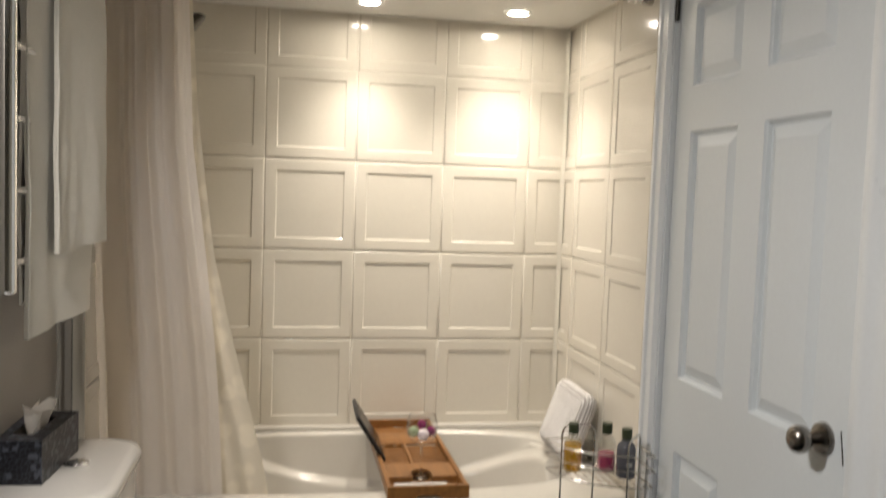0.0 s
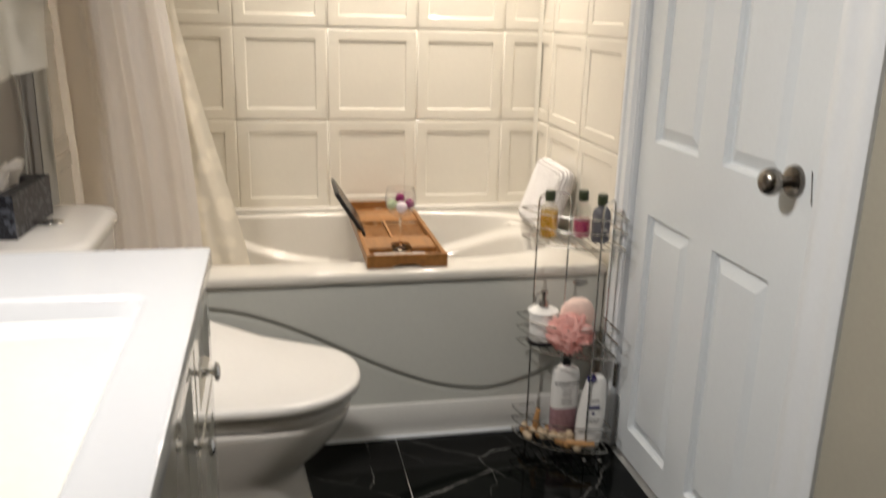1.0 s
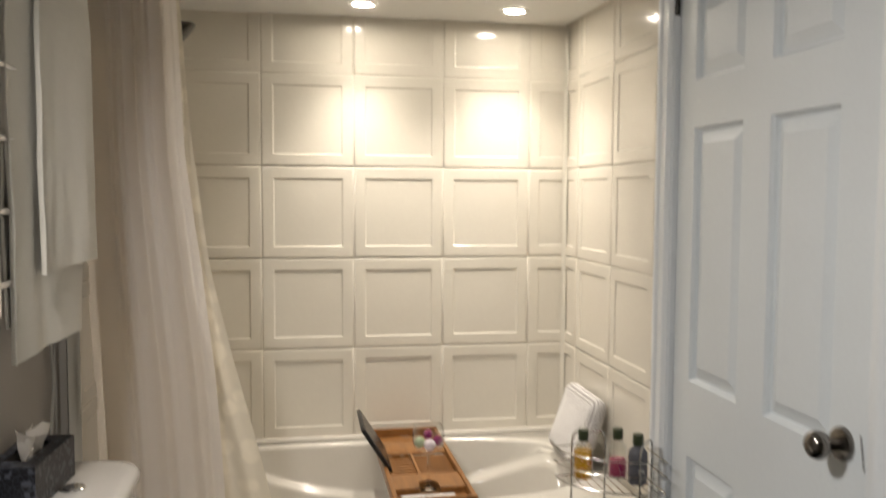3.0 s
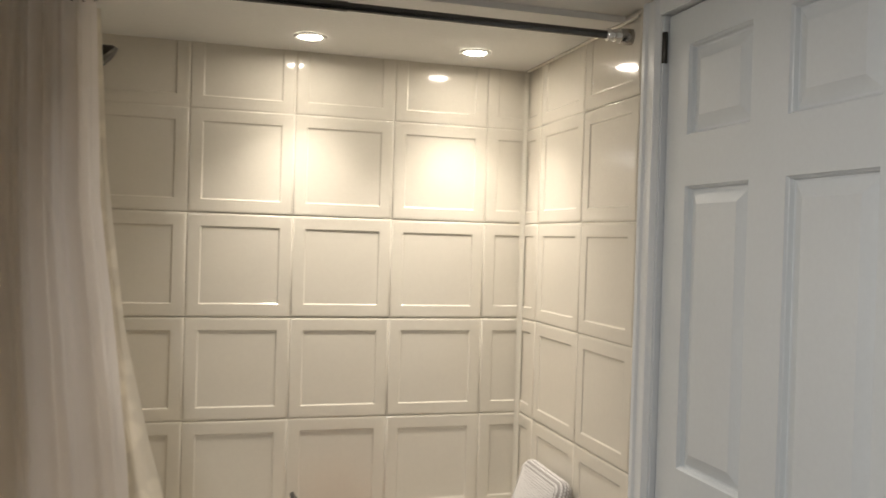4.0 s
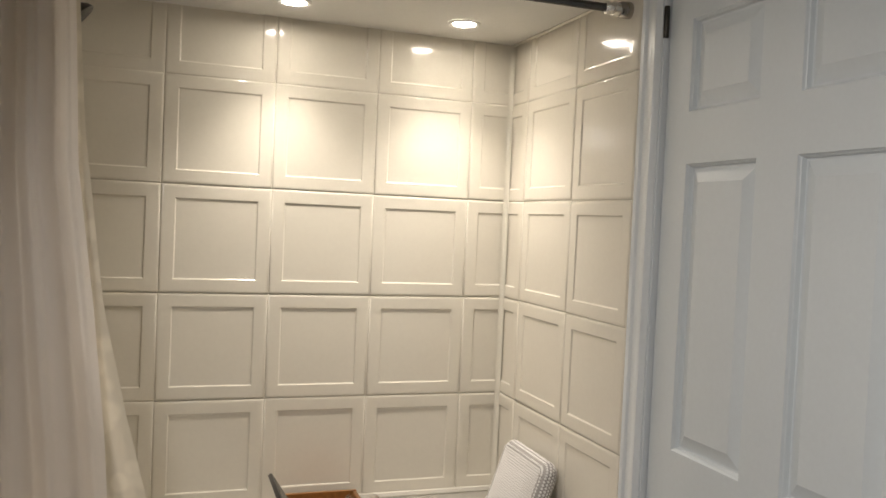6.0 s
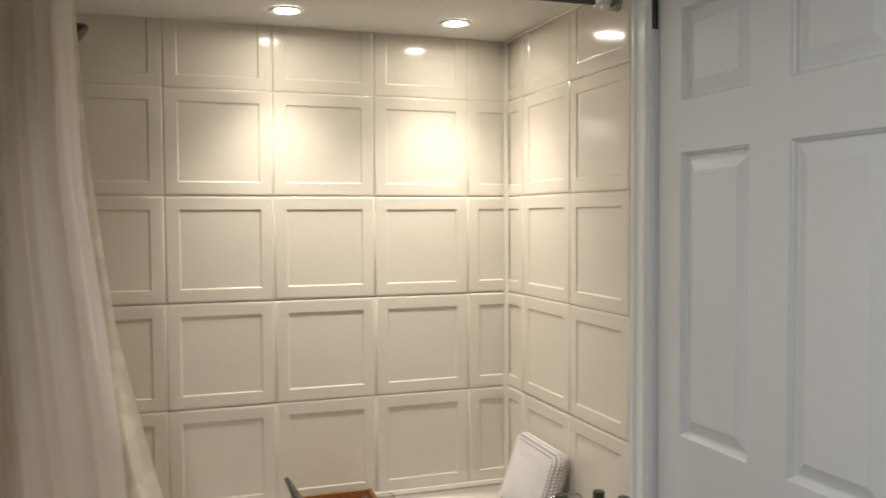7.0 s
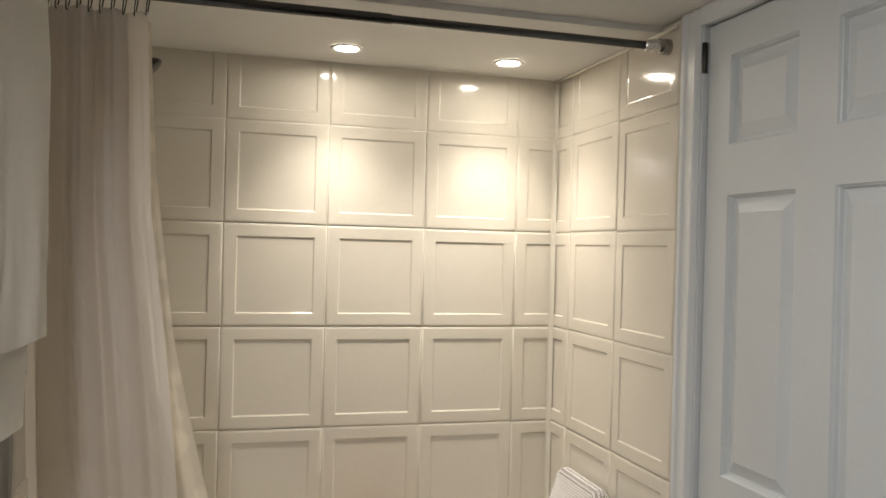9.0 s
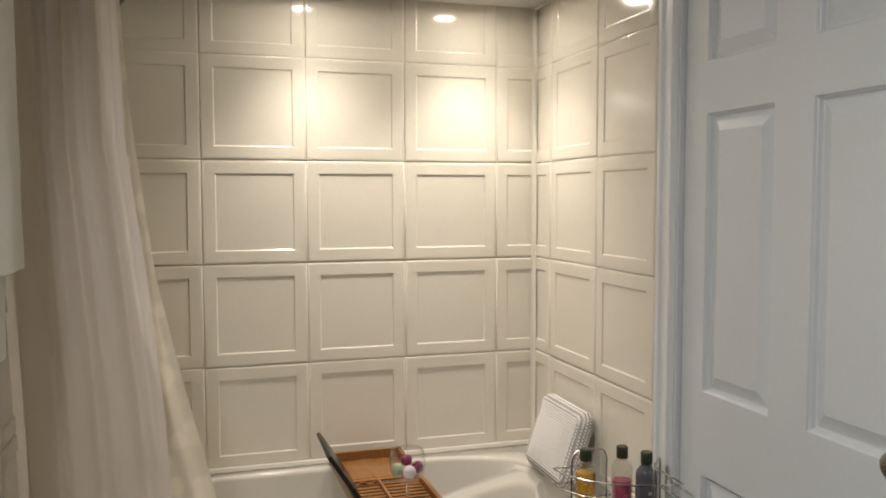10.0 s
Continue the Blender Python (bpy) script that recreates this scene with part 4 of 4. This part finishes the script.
wx, wy = -0.098, -0.952
lotion = thing("body_wash_bottle", (0, 0, 0), "white curved body wash bottle with navy cap", "bottle", m=Matrix.Translation((wx, wy, SH1)) @ Matrix.Rotation(radians(3.5), 4, "Y") @ Matrix.Diagonal((1.10, 1.10, 1.08, 1)))
o2 = lambda a, b, z, x=0.0: superellipse(x, 0, a * 1.14, b, z, 28, 2.3)
part("bottle", loft([o2(0.024, 0.018, 0.0), o2(0.029, 0.021, 0.004), o2(0.034, 0.022, 0.05), o2(0.034, 0.022, 0.10), o2(0.030, 0.021, 0.150, 0.001), o2(0.026, 0.019, 0.185, 0.002), o2(0.022, 0.016, 0.205, 0.002), o2(0.016, 0.013, 0.214, 0.001), o2(0.004, 0.003, 0.218, 0.0)]), M_WHITEP, lotion, local=True, angle=60)
bm = lathe([(0.0005, 0.0), (0.010, 0.001), (0.013, 0.004), (0.013, 0.011), (0.011, 0.013)], 18)
bm.transform(Matrix.Translation((-0.012, -0.010, 0.203)) @ Matrix.Rotation(radians(-38), 4, "Y"))
part("cap", bm, M_NAVY, lotion, "navy blue cap", local=True)
for z, w, t, mat in ((0.148, 0.012, 0.0035, M_GREYINK), (0.124, 0.016, 0.009, M_NAVY), (0.108, 0.004, 0.006, M_NAVY), (0.092, 0.020, 0.003, M_GREYINK), (0.084, 0.016, 0.003, M_GREYINK)):
    part("print_bar", box(-0.004 - w, -0.004 + w, -0.0236, -0.0222, z, z + t), mat, lotion, local=True)

mass = thing("bead_massager", (-0.19, -0.93, SH1), "wooden bead massage strap with two turned handles", "massager")
part("handle", sweep([(-0.238, -0.870, SH1 + 0.018), (-0.234, -0.872, SH1 + 0.055), (-0.228, -0.874, SH1 + 0.092)], [0.0075, 0.0095, 0.0072], 14), M_WOOD, mass)
part("handle", sweep([(-0.170, -0.972, SH1 + 0.030), (-0.130, -0.985, SH1 + 0.029), (-0.090, -0.990, SH1 + 0.026)], [0.0075, 0.0095, 0.0072], 14), M_WOOD, mass)
for k in range(46):
    u = (k % 17) / 16 + 0.02 * (k > 16)
    x, y = -0.262 + 0.150 * u + 0.016 * math.sin(k * 2.4), -0.862 - 0.104 * u + 0.018 * math.cos(k * 1.9) + 0.014 * (k > 16) + 0.020 * (k > 33)
    part("bead", ball(0.0108 if k % 3 else 0.0125, (x, y, SH1 + 0.012 + 0.012 * (k % 4 == 1)), 14), M_BEAD if k % 4 else M_WOOD, mass)
part("strap", sweep([(-0.255 + 0.145 * k / 12, -0.872 - 0.100 * k / 12, SH1 + 0.018 + 0.006 * math.sin(k)) for k in range(13)], 0.0022, 6), M_BEAD, mass)

# ---- toilet ----
AY = -1.152
toilet = thing("toilet", (-1.2, AY, 0.0), "white ceramic toilet with a closed lid lifted along its far side", "toilet")


def dshape(x_back, x_front, half, z, n=40, p=2.3):
    """An outline that is square at the back and rounded at the front. z may be a function of x."""
    mid = x_front - min(half * 1.25, x_front - x_back)
    ring = []
    for k in range(n + 1):
        a = math.pi * (k / n - 0.5)
        ring.append((mid + (x_front - mid) * abs(math.cos(a)) ** (2 / p), AY + half * math.copysign(abs(math.sin(a)) ** (2 / p), math.sin(a))))
    ring += [(x_back, AY + half * 0.96), (x_back, AY), (x_back, AY - half * 0.96)]
    return [(x, y, z(x, y) if callable(z) else z) for x, y in ring]


bowl = loft([dshape(-1.56, -0.908, 0.188, 0.0), dshape(-1.56, -0.904, 0.192, 0.006), dshape(-1.56, -0.914, 0.184, 0.05), dshape(-1.56, -0.930, 0.168, 0.13), dshape(-1.56, -0.941, 0.156, 0.190), dshape(-1.56, -0.942, 0.154, 0.205),
             dshape(-1.54, -0.926, 0.156, 0.222), dshape(-1.52, -0.880, 0.162, 0.262), dshape(-1.50, -0.838, 0.170, 0.312), dshape(-1.48, -0.824, 0.177, 0.344), dshape(-1.46, -0.820, 0.179, 0.358), dshape(-1.46, -0.825, 0.175, 0.363)])
part("bowl", bowl, M_CERAMIC, toilet, angle=60)
part("seat", loft([dshape(-1.30, -0.826, 0.173, 0.3685), dshape(-1.30, -0.818, 0.180, 0.372), dshape(-1.30, -0.816, 0.182, 0.391), dshape(-1.30, -0.824, 0.175, 0.396)]), M_SEAT, toilet, angle=50)
# lid lifted on its far half to fit its outline from the camera
rise = lambda h: (lambda x, y: h + 0.080 * smooth(AY - 0.16, AY + 0.19, y) * max((-0.90 - x) / 0.30, 0) ** 1.6)
part("lid", loft([dshape(-1.30, -0.806, 0.188, 0.4035), dshape(-1.30, -0.798, 0.194, rise(0.407)), dshape(-1.30, -0.796, 0.195, rise(0.421)), dshape(-1.30, -0.798, 0.193, rise(0.427)), dshape(-1.30, -0.804, 0.188, rise(0.4305)), dshape(-1.29, -0.820, 0.174, rise(0.4308)), dshape(-1.28, -0.87, 0.13, rise(0.4295)), dshape(-1.27, -0.97, 0.06, rise(0.4288))]), M_SEAT, toilet, angle=60)


def slab(x0, x1, y0, y1, z, r, n=6):
    ring = []
    for cx_, cy_, a0 in ((x1 - r, y1 - r, 0), (x0 + 0.02, y1 - 0.02, 90), (x0 + 0.02, y0 + 0.02, 180), (x1 - r, y0 + r, 270)):
        rr = r if cx_ == x1 - r else 0.02
        for j in range(n + 1):
            a = radians(a0 + 90 * j / n)
            ring.append((cx_ + rr * math.cos(a), cy_ + rr * math.sin(a), z))
    return ring


T0, T1, U0, U1 = -1.597, -1.358, AY - 0.225, AY + 0.225
part("tank", loft([slab(T0, T1 - 0.05, U0 + 0.05, U1 - 0.05, 0.385, 0.06), slab(T0, T1 - 0.03, U0 + 0.03, U1 - 0.03, 0.42, 0.07), slab(T0, T1 - 0.012, U0 + 0.012, U1 - 0.012, 0.60, 0.08), slab(T0, T1 - 0.010, U0 + 0.010, U1 - 0.010, 0.778, 0.085)]), M_CERAMIC, toilet, angle=60)
part("tank_lid", loft([slab(T0, T1 - 0.006, U0 + 0.006, U1 - 0.006, 0.7785, 0.09), slab(T0, T1, U0, U1, 0.784, 0.092), slab(T0, T1, U0, U1, 0.800, 0.092), slab(T0, T1 - 0.006, U0 + 0.006, U1 - 0.006, 0.809, 0.088), slab(T0, T1 - 0.025, U0 + 0.025, U1 - 0.025, 0.813, 0.08)]), M_CERAMIC, toilet, angle=60)
part("flush_button", lathe([(0.027, 0.0), (0.027, 0.004), (0.024, 0.006), (0.020, 0.0055), (0.019, 0.0075), (0.004, 0.0085)], 28, (-1.472, -1.142, 0.8128)), M_CHROME, toilet, "chrome flush button")
# black fillers for the shade in the gaps above and below the seat
part("lid_gap_shade", loft([dshape(-1.30, -0.838, 0.162, 0.3962), dshape(-1.30, -0.838, 0.162, 0.4033)]), M_BLACK, toilet, "black filler for the shaded gap under the lid")
part("seat_gap_shade", loft([dshape(-1.44, -0.835, 0.165, 0.3632), dshape(-1.44, -0.835, 0.165, 0.3683)]), M_BLACK, toilet, "black filler for the shaded gap under the seat")

# ---- tissues ----
TZ0 = 0.8135
tm = Matrix.Translation((-1.556, -1.152, TZ0)) @ Matrix.Rotation(radians(-4), 4, "Z")
tissue = thing("tissue_box", (0, 0, 0), "navy patterned card tissue box standing on the toilet tank", "tissue box", m=tm)
q4 = lambda a, b, z: [(-a, -b, z), (a, -b, z), (a, b, z), (-a, b, z)]
bm = loft([q4(0.056, 0.115, 0.0), q4(0.056, 0.115, 0.092), q4(0.024, 0.072, 0.092), q4(0.024, 0.072, 0.089), q4(0.054, 0.113, 0.089), q4(0.054, 0.113, 0.010)])
part("carton", bm, M_BOX, tissue, local=True)
bm = bmesh.new()
sheet = []
for j in range(9):
    v = j / 8
    sheet.append([bm.verts.new((0.020 * math.sin(u * 0.9 + 2 * v) * (0.3 + v) + 0.012 * v, -0.055 + 0.11 * (u / 11) + 0.020 * v * math.sin(u * 1.1), 0.055 + 0.098 * v - 0.030 * v * abs(math.sin(u * 0.75 + 0.6)))) for u in range(12)])
for a, b in zip(sheet, sheet[1:]):
    for i in range(11):
        bm.faces.new((a[i], a[i + 1], b[i + 1], b[i]))
part("tissue", bm, M_TISSUE, tissue, "white tissue pulled up through the slot", local=True, angle=80)

# ---- basin unit ----
VX, VY0, VY1, VZ = -1.103, -2.78, -1.570, 0.872
vanity = thing("vanity_cabinet", (-1.36, -2.17, 0.0), "glossy white vanity cabinet with panelled fronts and knobs", "vanity cabinet")
FX = -1.1115
part("carcass", box(LEFT + 0.002, FX - 0.020, VY0 + 0.012, VY1 - 0.012, 0.09, VZ - 0.031), M_GLOSS, vanity)
part("toe_kick", box(LEFT + 0.002, FX - 0.07, VY0 + 0.012, VY1 - 0.012, 0.0, 0.0895), M_GLOSS, vanity)


def front(y0, y1, z0, z1, knob_at, name):
    """A framed front with a sunk panel."""
    fr = 0.045
    ring = lambda g, d: [(FX - d, y0 + g, z0 + g), (FX - d, y1 - g, z0 + g), (FX - d, y1 - g, z1 - g), (FX - d, y0 + g, z1 - g)]
    f = part(name, loft([ring(0, 0.0195), ring(0, 0.003), ring(0.003, 0.0), ring(fr, 0.0), ring(fr + 0.012, 0.009), ring(fr + 0.014, 0.009)]), M_GLOSS, vanity, angle=20)
    ky, kz = knob_at
    part("knob", lathe([(0.009, 0.0), (0.006, 0.003), (0.0045, 0.012), (0.007, 0.018), (0.0145, 0.021), (0.0145, 0.025), (0.010, 0.028), (0.003, 0.029)], 20, (FX, ky, kz), Matrix.Rotation(radians(90), 3, "Y")), M_CHROME, f, "round polished metal knob")


for z0, z1, kz in ((0.640, 0.836, 0.727), (0.335, 0.632, 0.437), (0.100, 0.327, 0.215)):
    front(-1.880, -1.586, z0, z1, (-1.785, kz), "drawer_front")
front(-2.270, -1.888, 0.100, 0.836, (-1.945, 0.685), "cabinet_door")
front(-2.764, -2.278, 0.100, 0.836, (-2.320, 0.665), "cabinet_door")

basin = thing("basin_top", (-1.36, -2.17, VZ - 0.03), "white moulded vanity top with an integral rectangular basin", "vanity top")
S0, S1, S2, S3 = -1.535, -1.184, -2.42, -1.822       # basin opening: x from, x to, y from, y to


def rect(x0, x1, y0, y1, z, r, n=5):
    ring = []
    for cx_, cy_, a0 in ((x1 - r, y1 - r, 0), (x0 + r, y1 - r, 90), (x0 + r, y0 + r, 180), (x1 - r, y0 + r, 270)):
        for j in range(n + 1):
            a = radians(a0 + 90 * j / n)
            ring.append((cx_ + r * math.cos(a), cy_ + r * math.sin(a), z))
    return ring


part("top_and_bowl", loft([rect(LEFT + 0.002, VX, VY0, VY1, VZ - 0.030, 0.008), rect(LEFT + 0.002, VX, VY0, VY1, VZ - 0.004, 0.008), rect(LEFT + 0.003, VX - 0.0012, VY0 + 0.0012, VY1 - 0.0012, VZ - 0.0012, 0.008), rect(LEFT + 0.004, VX - 0.004, VY0 + 0.004, VY1 - 0.004, VZ, 0.008), rect(LEFT + 0.008, VX - 0.010, VY0 + 0.010, VY1 - 0.010, VZ, 0.008), rect(S0 - 0.014, S1 + 0.014, S2 - 0.014, S3 + 0.014, VZ, 0.040),
                           rect(S0 - 0.006, S1 + 0.006, S2 - 0.006, S3 + 0.006, VZ, 0.034), rect(S0, S1, S2, S3, VZ - 0.004, 0.030), rect(S0 + 0.012, S1 - 0.012, S2 + 0.012, S3 - 0.012, VZ - 0.05, 0.04), rect(S0 + 0.05, S1 - 0.05, S2 + 0.06, S3 - 0.06, VZ - 0.085, 0.05), rect(S0 + 0.14, S1 - 0.14, S2 + 0.2, S3 - 0.2, VZ - 0.092, 0.02)], caps=(False, True)), M_COUNTER, basin, angle=40)
part("overflow", lathe([(0.009, 0.0), (0.009, 0.002), (0.006, 0.002)], 16, (S1 - 0.0095, -2.12, VZ - 0.036), Matrix.Rotation(radians(-90), 3, "Y")), M_CHROME, basin, "small chrome overflow ring")

# ---- towel rail ----
rail = thing("towel_radiator", (LEFT, -1.23, 1.22), "tall chrome ladder towel radiator hung on the wall", "towel rail")
PX = -1.512
for y in (-1.470, -1.010):
    part("post", sweep([(PX, y, 1.235), (PX, y, 2.045)], 0.0165, 20), M_CHROME, rail)
    part("post_end", ball(0.0166, (PX, y, 1.235), 18, 0.5), M_CHROME, rail)
    for z in (1.30, 1.98):
        part("wall_bracket", sweep([(LEFT, y + 0.0, z), (PX - 0.012, y, z)], 0.008, 12), M_CHROME, rail)
for z in (1.282, 1.412, 1.542, 1.672, 1.802, 1.932, 2.015):
    part("rung", sweep([(PX, -1.465, z), (PX, -1.015, z)], 0.0085, 12), M_CHROME, rail)


def towel(name, y0, y1, x_out, x_in, z_top, z_front, z_back, seed, label):
    """A folded towel over a rung: a thick skin that runs down both sides."""
    rnd = random.Random(seed)
    ph = [rnd.uniform(0, 6) for _ in range(6)]
    path = [(x_in, z_back + (z_top - z_back) * k / 14) for k in range(15)]
    path += [((x_in + x_out) / 2 + (x_out - x_in) / 2 * -math.cos(math.pi * k / 8), z_top + 0.020 * math.sin(math.pi * k / 8)) for k in range(1, 8)]
    path += [(x_out, z_top - (z_top - z_front) * k / 22) for k in range(23)]
    nu = 40
    skins = []
    for s in (1, -1):
        rows = []
        for j, (x, z) in enumerate(path):
            row = []
            for i in range(nu + 1):
                u = i / nu
                hang = max(0, (z_top - z)) / (z_top - min(z_front, z_back))
                wave = (0.0050 * math.sin(1.3 * 2 * math.pi * u + ph[0]) + 0.0016 * math.sin(3.1 * 2 * math.pi * u + ph[1] + 3 * hang) + 0.009 * noise.noise(Vector((u * 2.6, z * 3.2, seed))) + 0.003 * noise.noise(Vector((u * 7.0, z * 9.0, seed)))) * hang
                y = y0 + (y1 - y0) * u + 0.012 * hang * math.sin(3 * u + ph[2] + hang)
                zz = z + (0.0035 * math.sin(5 * u + ph[3]) + 0.010 * u) * hang ** 3
                away = 1 if j > 18 else -1
                row.append((x + away * (0.045 * (u - 0.55) * min(1, 3 * hang) + wave + s * 0.0028), y, zz + s * (0.0028 if 14 < j < 22 else 0)))
            rows.append(row)
        skins.append(rows)
    bm = loft([a + b[::-1] for a, b in zip(*skins)])
    t = thing(name, ((x_in + x_out) / 2, (y0 + y1) / 2, z_top), label, "towel", "towels on the rail")
    part("cloth", bm, M_TOWEL, t, angle=70)
    hem = [(row[0][0] + 0.003, row[0][1] - 0.002 + 0.0022 * math.sin(j * 1.7), row[0][2]) for j, row in enumerate(skins[0][22:])]
    part("hem", sweep(hem, 0.0024, 6), M_TOWEL, t)
    return t


towel("hand_towel", -1.275, -1.025, -1.462, -1.548, 2.032, 1.288, 1.36, 3, "white hand towel hanging over the towel rail")
towel("bath_towel", -1.390, -1.035, -1.487, -1.536, 2.010, 1.135, 1.20, 8, "white terry bath towel hanging below the other")
solid("power_cord", sweep(rounded([(LEFT + 0.02, -0.96, 1.25), (LEFT + 0.012, -0.86, 1.10), (LEFT + 0.012, -0.835, 0.98), (LEFT + 0.012, -0.87, 0.85), (LEFT + 0.012, -0.90, 0.55)], 0.03), 0.0035, 8), M_CORD, "pale cable hanging down the wall below the towel rail", "cable")

# ---- unseen wall light above the basin ----
# plate, arm and shade are made up to give the inferred lamp a body
wall_light = thing("assumed_wall_light", (0, 0, 0), "assumed wall light out of view above the basin, with a square shade", "wall light", m=VANITY_LIGHT)
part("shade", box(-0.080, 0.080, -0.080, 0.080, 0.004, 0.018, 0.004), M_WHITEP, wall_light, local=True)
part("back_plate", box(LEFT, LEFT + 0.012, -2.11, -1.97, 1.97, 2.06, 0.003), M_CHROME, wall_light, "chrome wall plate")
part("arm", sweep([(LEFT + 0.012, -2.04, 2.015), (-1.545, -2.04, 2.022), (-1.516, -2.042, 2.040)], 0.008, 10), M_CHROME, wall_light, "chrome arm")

# ---- pieces of the surround and the floor ----


def panel_mesh(w, h, cut=()):
    """A moulded panel in its own plane (x along, z up, out towards -y), 8 mm proud with a sunk field. cut: planes (point, normal) beyond which it is trimmed."""
    steps = ((0.0, 0.0), (0.0002, 0.0044), (0.0014, 0.0056), (0.0030, 0.0070), (0.0055, 0.0079), (0.0085, 0.0082), (0.0110, 0.0082), (0.0385, 0.0082), (0.0402, 0.0081), (0.0411, 0.0076), (0.0437, 0.0050), (0.0446, 0.0046), (0.0460, 0.0045), (0.0500, 0.0045))
    rings = [[(g, -d, g), (w - g, -d, g), (w - g, -d, h - g), (g, -d, h - g)] for g, d in steps]
    bm = loft(rings, caps=(False, True))
    for point, normal in cut:
        bmesh.ops.bisect_plane(bm, geom=bm.verts[:] + bm.edges[:] + bm.faces[:], plane_co=point, plane_no=normal, clear_outer=True)
    return mesh_of("panel", bm, M_TILE, 30)


def lay_panel(me, parent, origin, turn):
    ob = new("panel", me)
    wob = Euler((radians(random.uniform(-0.12, 0.12)), 0, radians(random.uniform(-0.12, 0.12)))).to_matrix().to_4x4()
    shift = Vector((random.uniform(-0.0008, 0.0008), 0, random.uniform(-0.0014, 0.0014)))
    ob.matrix_basis = Matrix.Translation(origin) @ turn @ Matrix.Translation(shift) @ wob
    ob.parent = parent


random.seed(4)
P, H = PITCH - 0.0003, PITCH
full = panel_mesh(P, H)
top_cut = ((0, 0, TUBTOP + 0.01 - ROWS[4]), (0, 0, 1))
top = panel_mesh(P, H, (top_cut,))
corner_l, corner_l_top = panel_mesh(P, H, (((0.147, 0, 0), (1, 0, 0)),)), panel_mesh(P, H, (((0.147, 0, 0), (1, 0, 0)), top_cut))
left_l, left_l_top = panel_mesh(P, H, (((P - 0.097, 0, 0), (-1, 0, 0)),)), panel_mesh(P, H, (((P - 0.097, 0, 0), (-1, 0, 0)), top_cut))
side_c, side_c_top = panel_mesh(P, H, (((P - 0.131, 0, 0), (-1, 0, 0)),)), panel_mesh(P, H, (((P - 0.131, 0, 0), (-1, 0, 0)), top_cut))
flat = Matrix.Identity(4)
east_turn = Matrix.Rotation(radians(-90), 4, "Z")     # panels that face -x: along runs towards -y
west_turn = Matrix.Rotation(radians(90), 4, "Z")
for j, z in enumerate(ROWS):
    last = j == 4
    for x in COLS[2:5]:
        lay_panel(top if last else full, north, (x, 0.008, z), flat)
    lay_panel(top if last else full, north, (COLS[1], 0.008, z), flat)
    lay_panel(corner_l_top if last else corner_l, north, (COLS[5], 0.008, z), flat)
    lay_panel(left_l_top if last else left_l, north, (COLS[1] - PITCH, 0.008, z), flat)
    lay_panel(side_c_top if last else side_c, east_tiled, (0.008, SIDE[1] + P, z), east_turn)
    for y in SIDE[1:3]:
        lay_panel(top if last else full, east_tiled, (0.008, y, z), east_turn)
    for y in (-0.785, -0.457):
        lay_panel(top if last else full, west_tiled, (TUBL - 0.008, y, z), west_turn)
    lay_panel(corner_l_top if last else corner_l, west_tiled, (TUBL - 0.008, -0.131, z), west_turn)

# floor: a grout bed with tiles bevelled and laid on it
floor = solid("floor", box(LEFT - 0.1, 0.12, NEAR - 0.1, 0.12, -0.06, -0.0022), M_GROUT, "polished black marble tile floor with white veins", "floor", "structure")
JOINT = 0.0034
tiles = {}
for r, y1 in enumerate((-0.725, -1.405, -2.055, -2.705, -3.355)):
    y0 = NEAR if r == 4 else (-1.405, -2.055, -2.705, -3.355)[r]
    seams = [LEFT, -1.295, -0.645, 0.004] if r % 2 == 0 else [LEFT, -1.17, -0.520, 0.004]
    for x0, x1 in zip(seams, seams[1:]):
        size = (round(x1 - x0 - JOINT, 4), round(y1 - y0 - JOINT, 4))
        if size not in tiles:
            tiles[size] = mesh_of("tile", box(0, size[0], 0, size[1], -0.010, 0.0, 0.0009, 1), M_MARBLE)
        ob = new("tile", tiles[size])
        ob.location = (x0 + JOINT / 2, y0 + JOINT / 2, random.uniform(-0.0003, 0.0002))
        ob.parent = floor
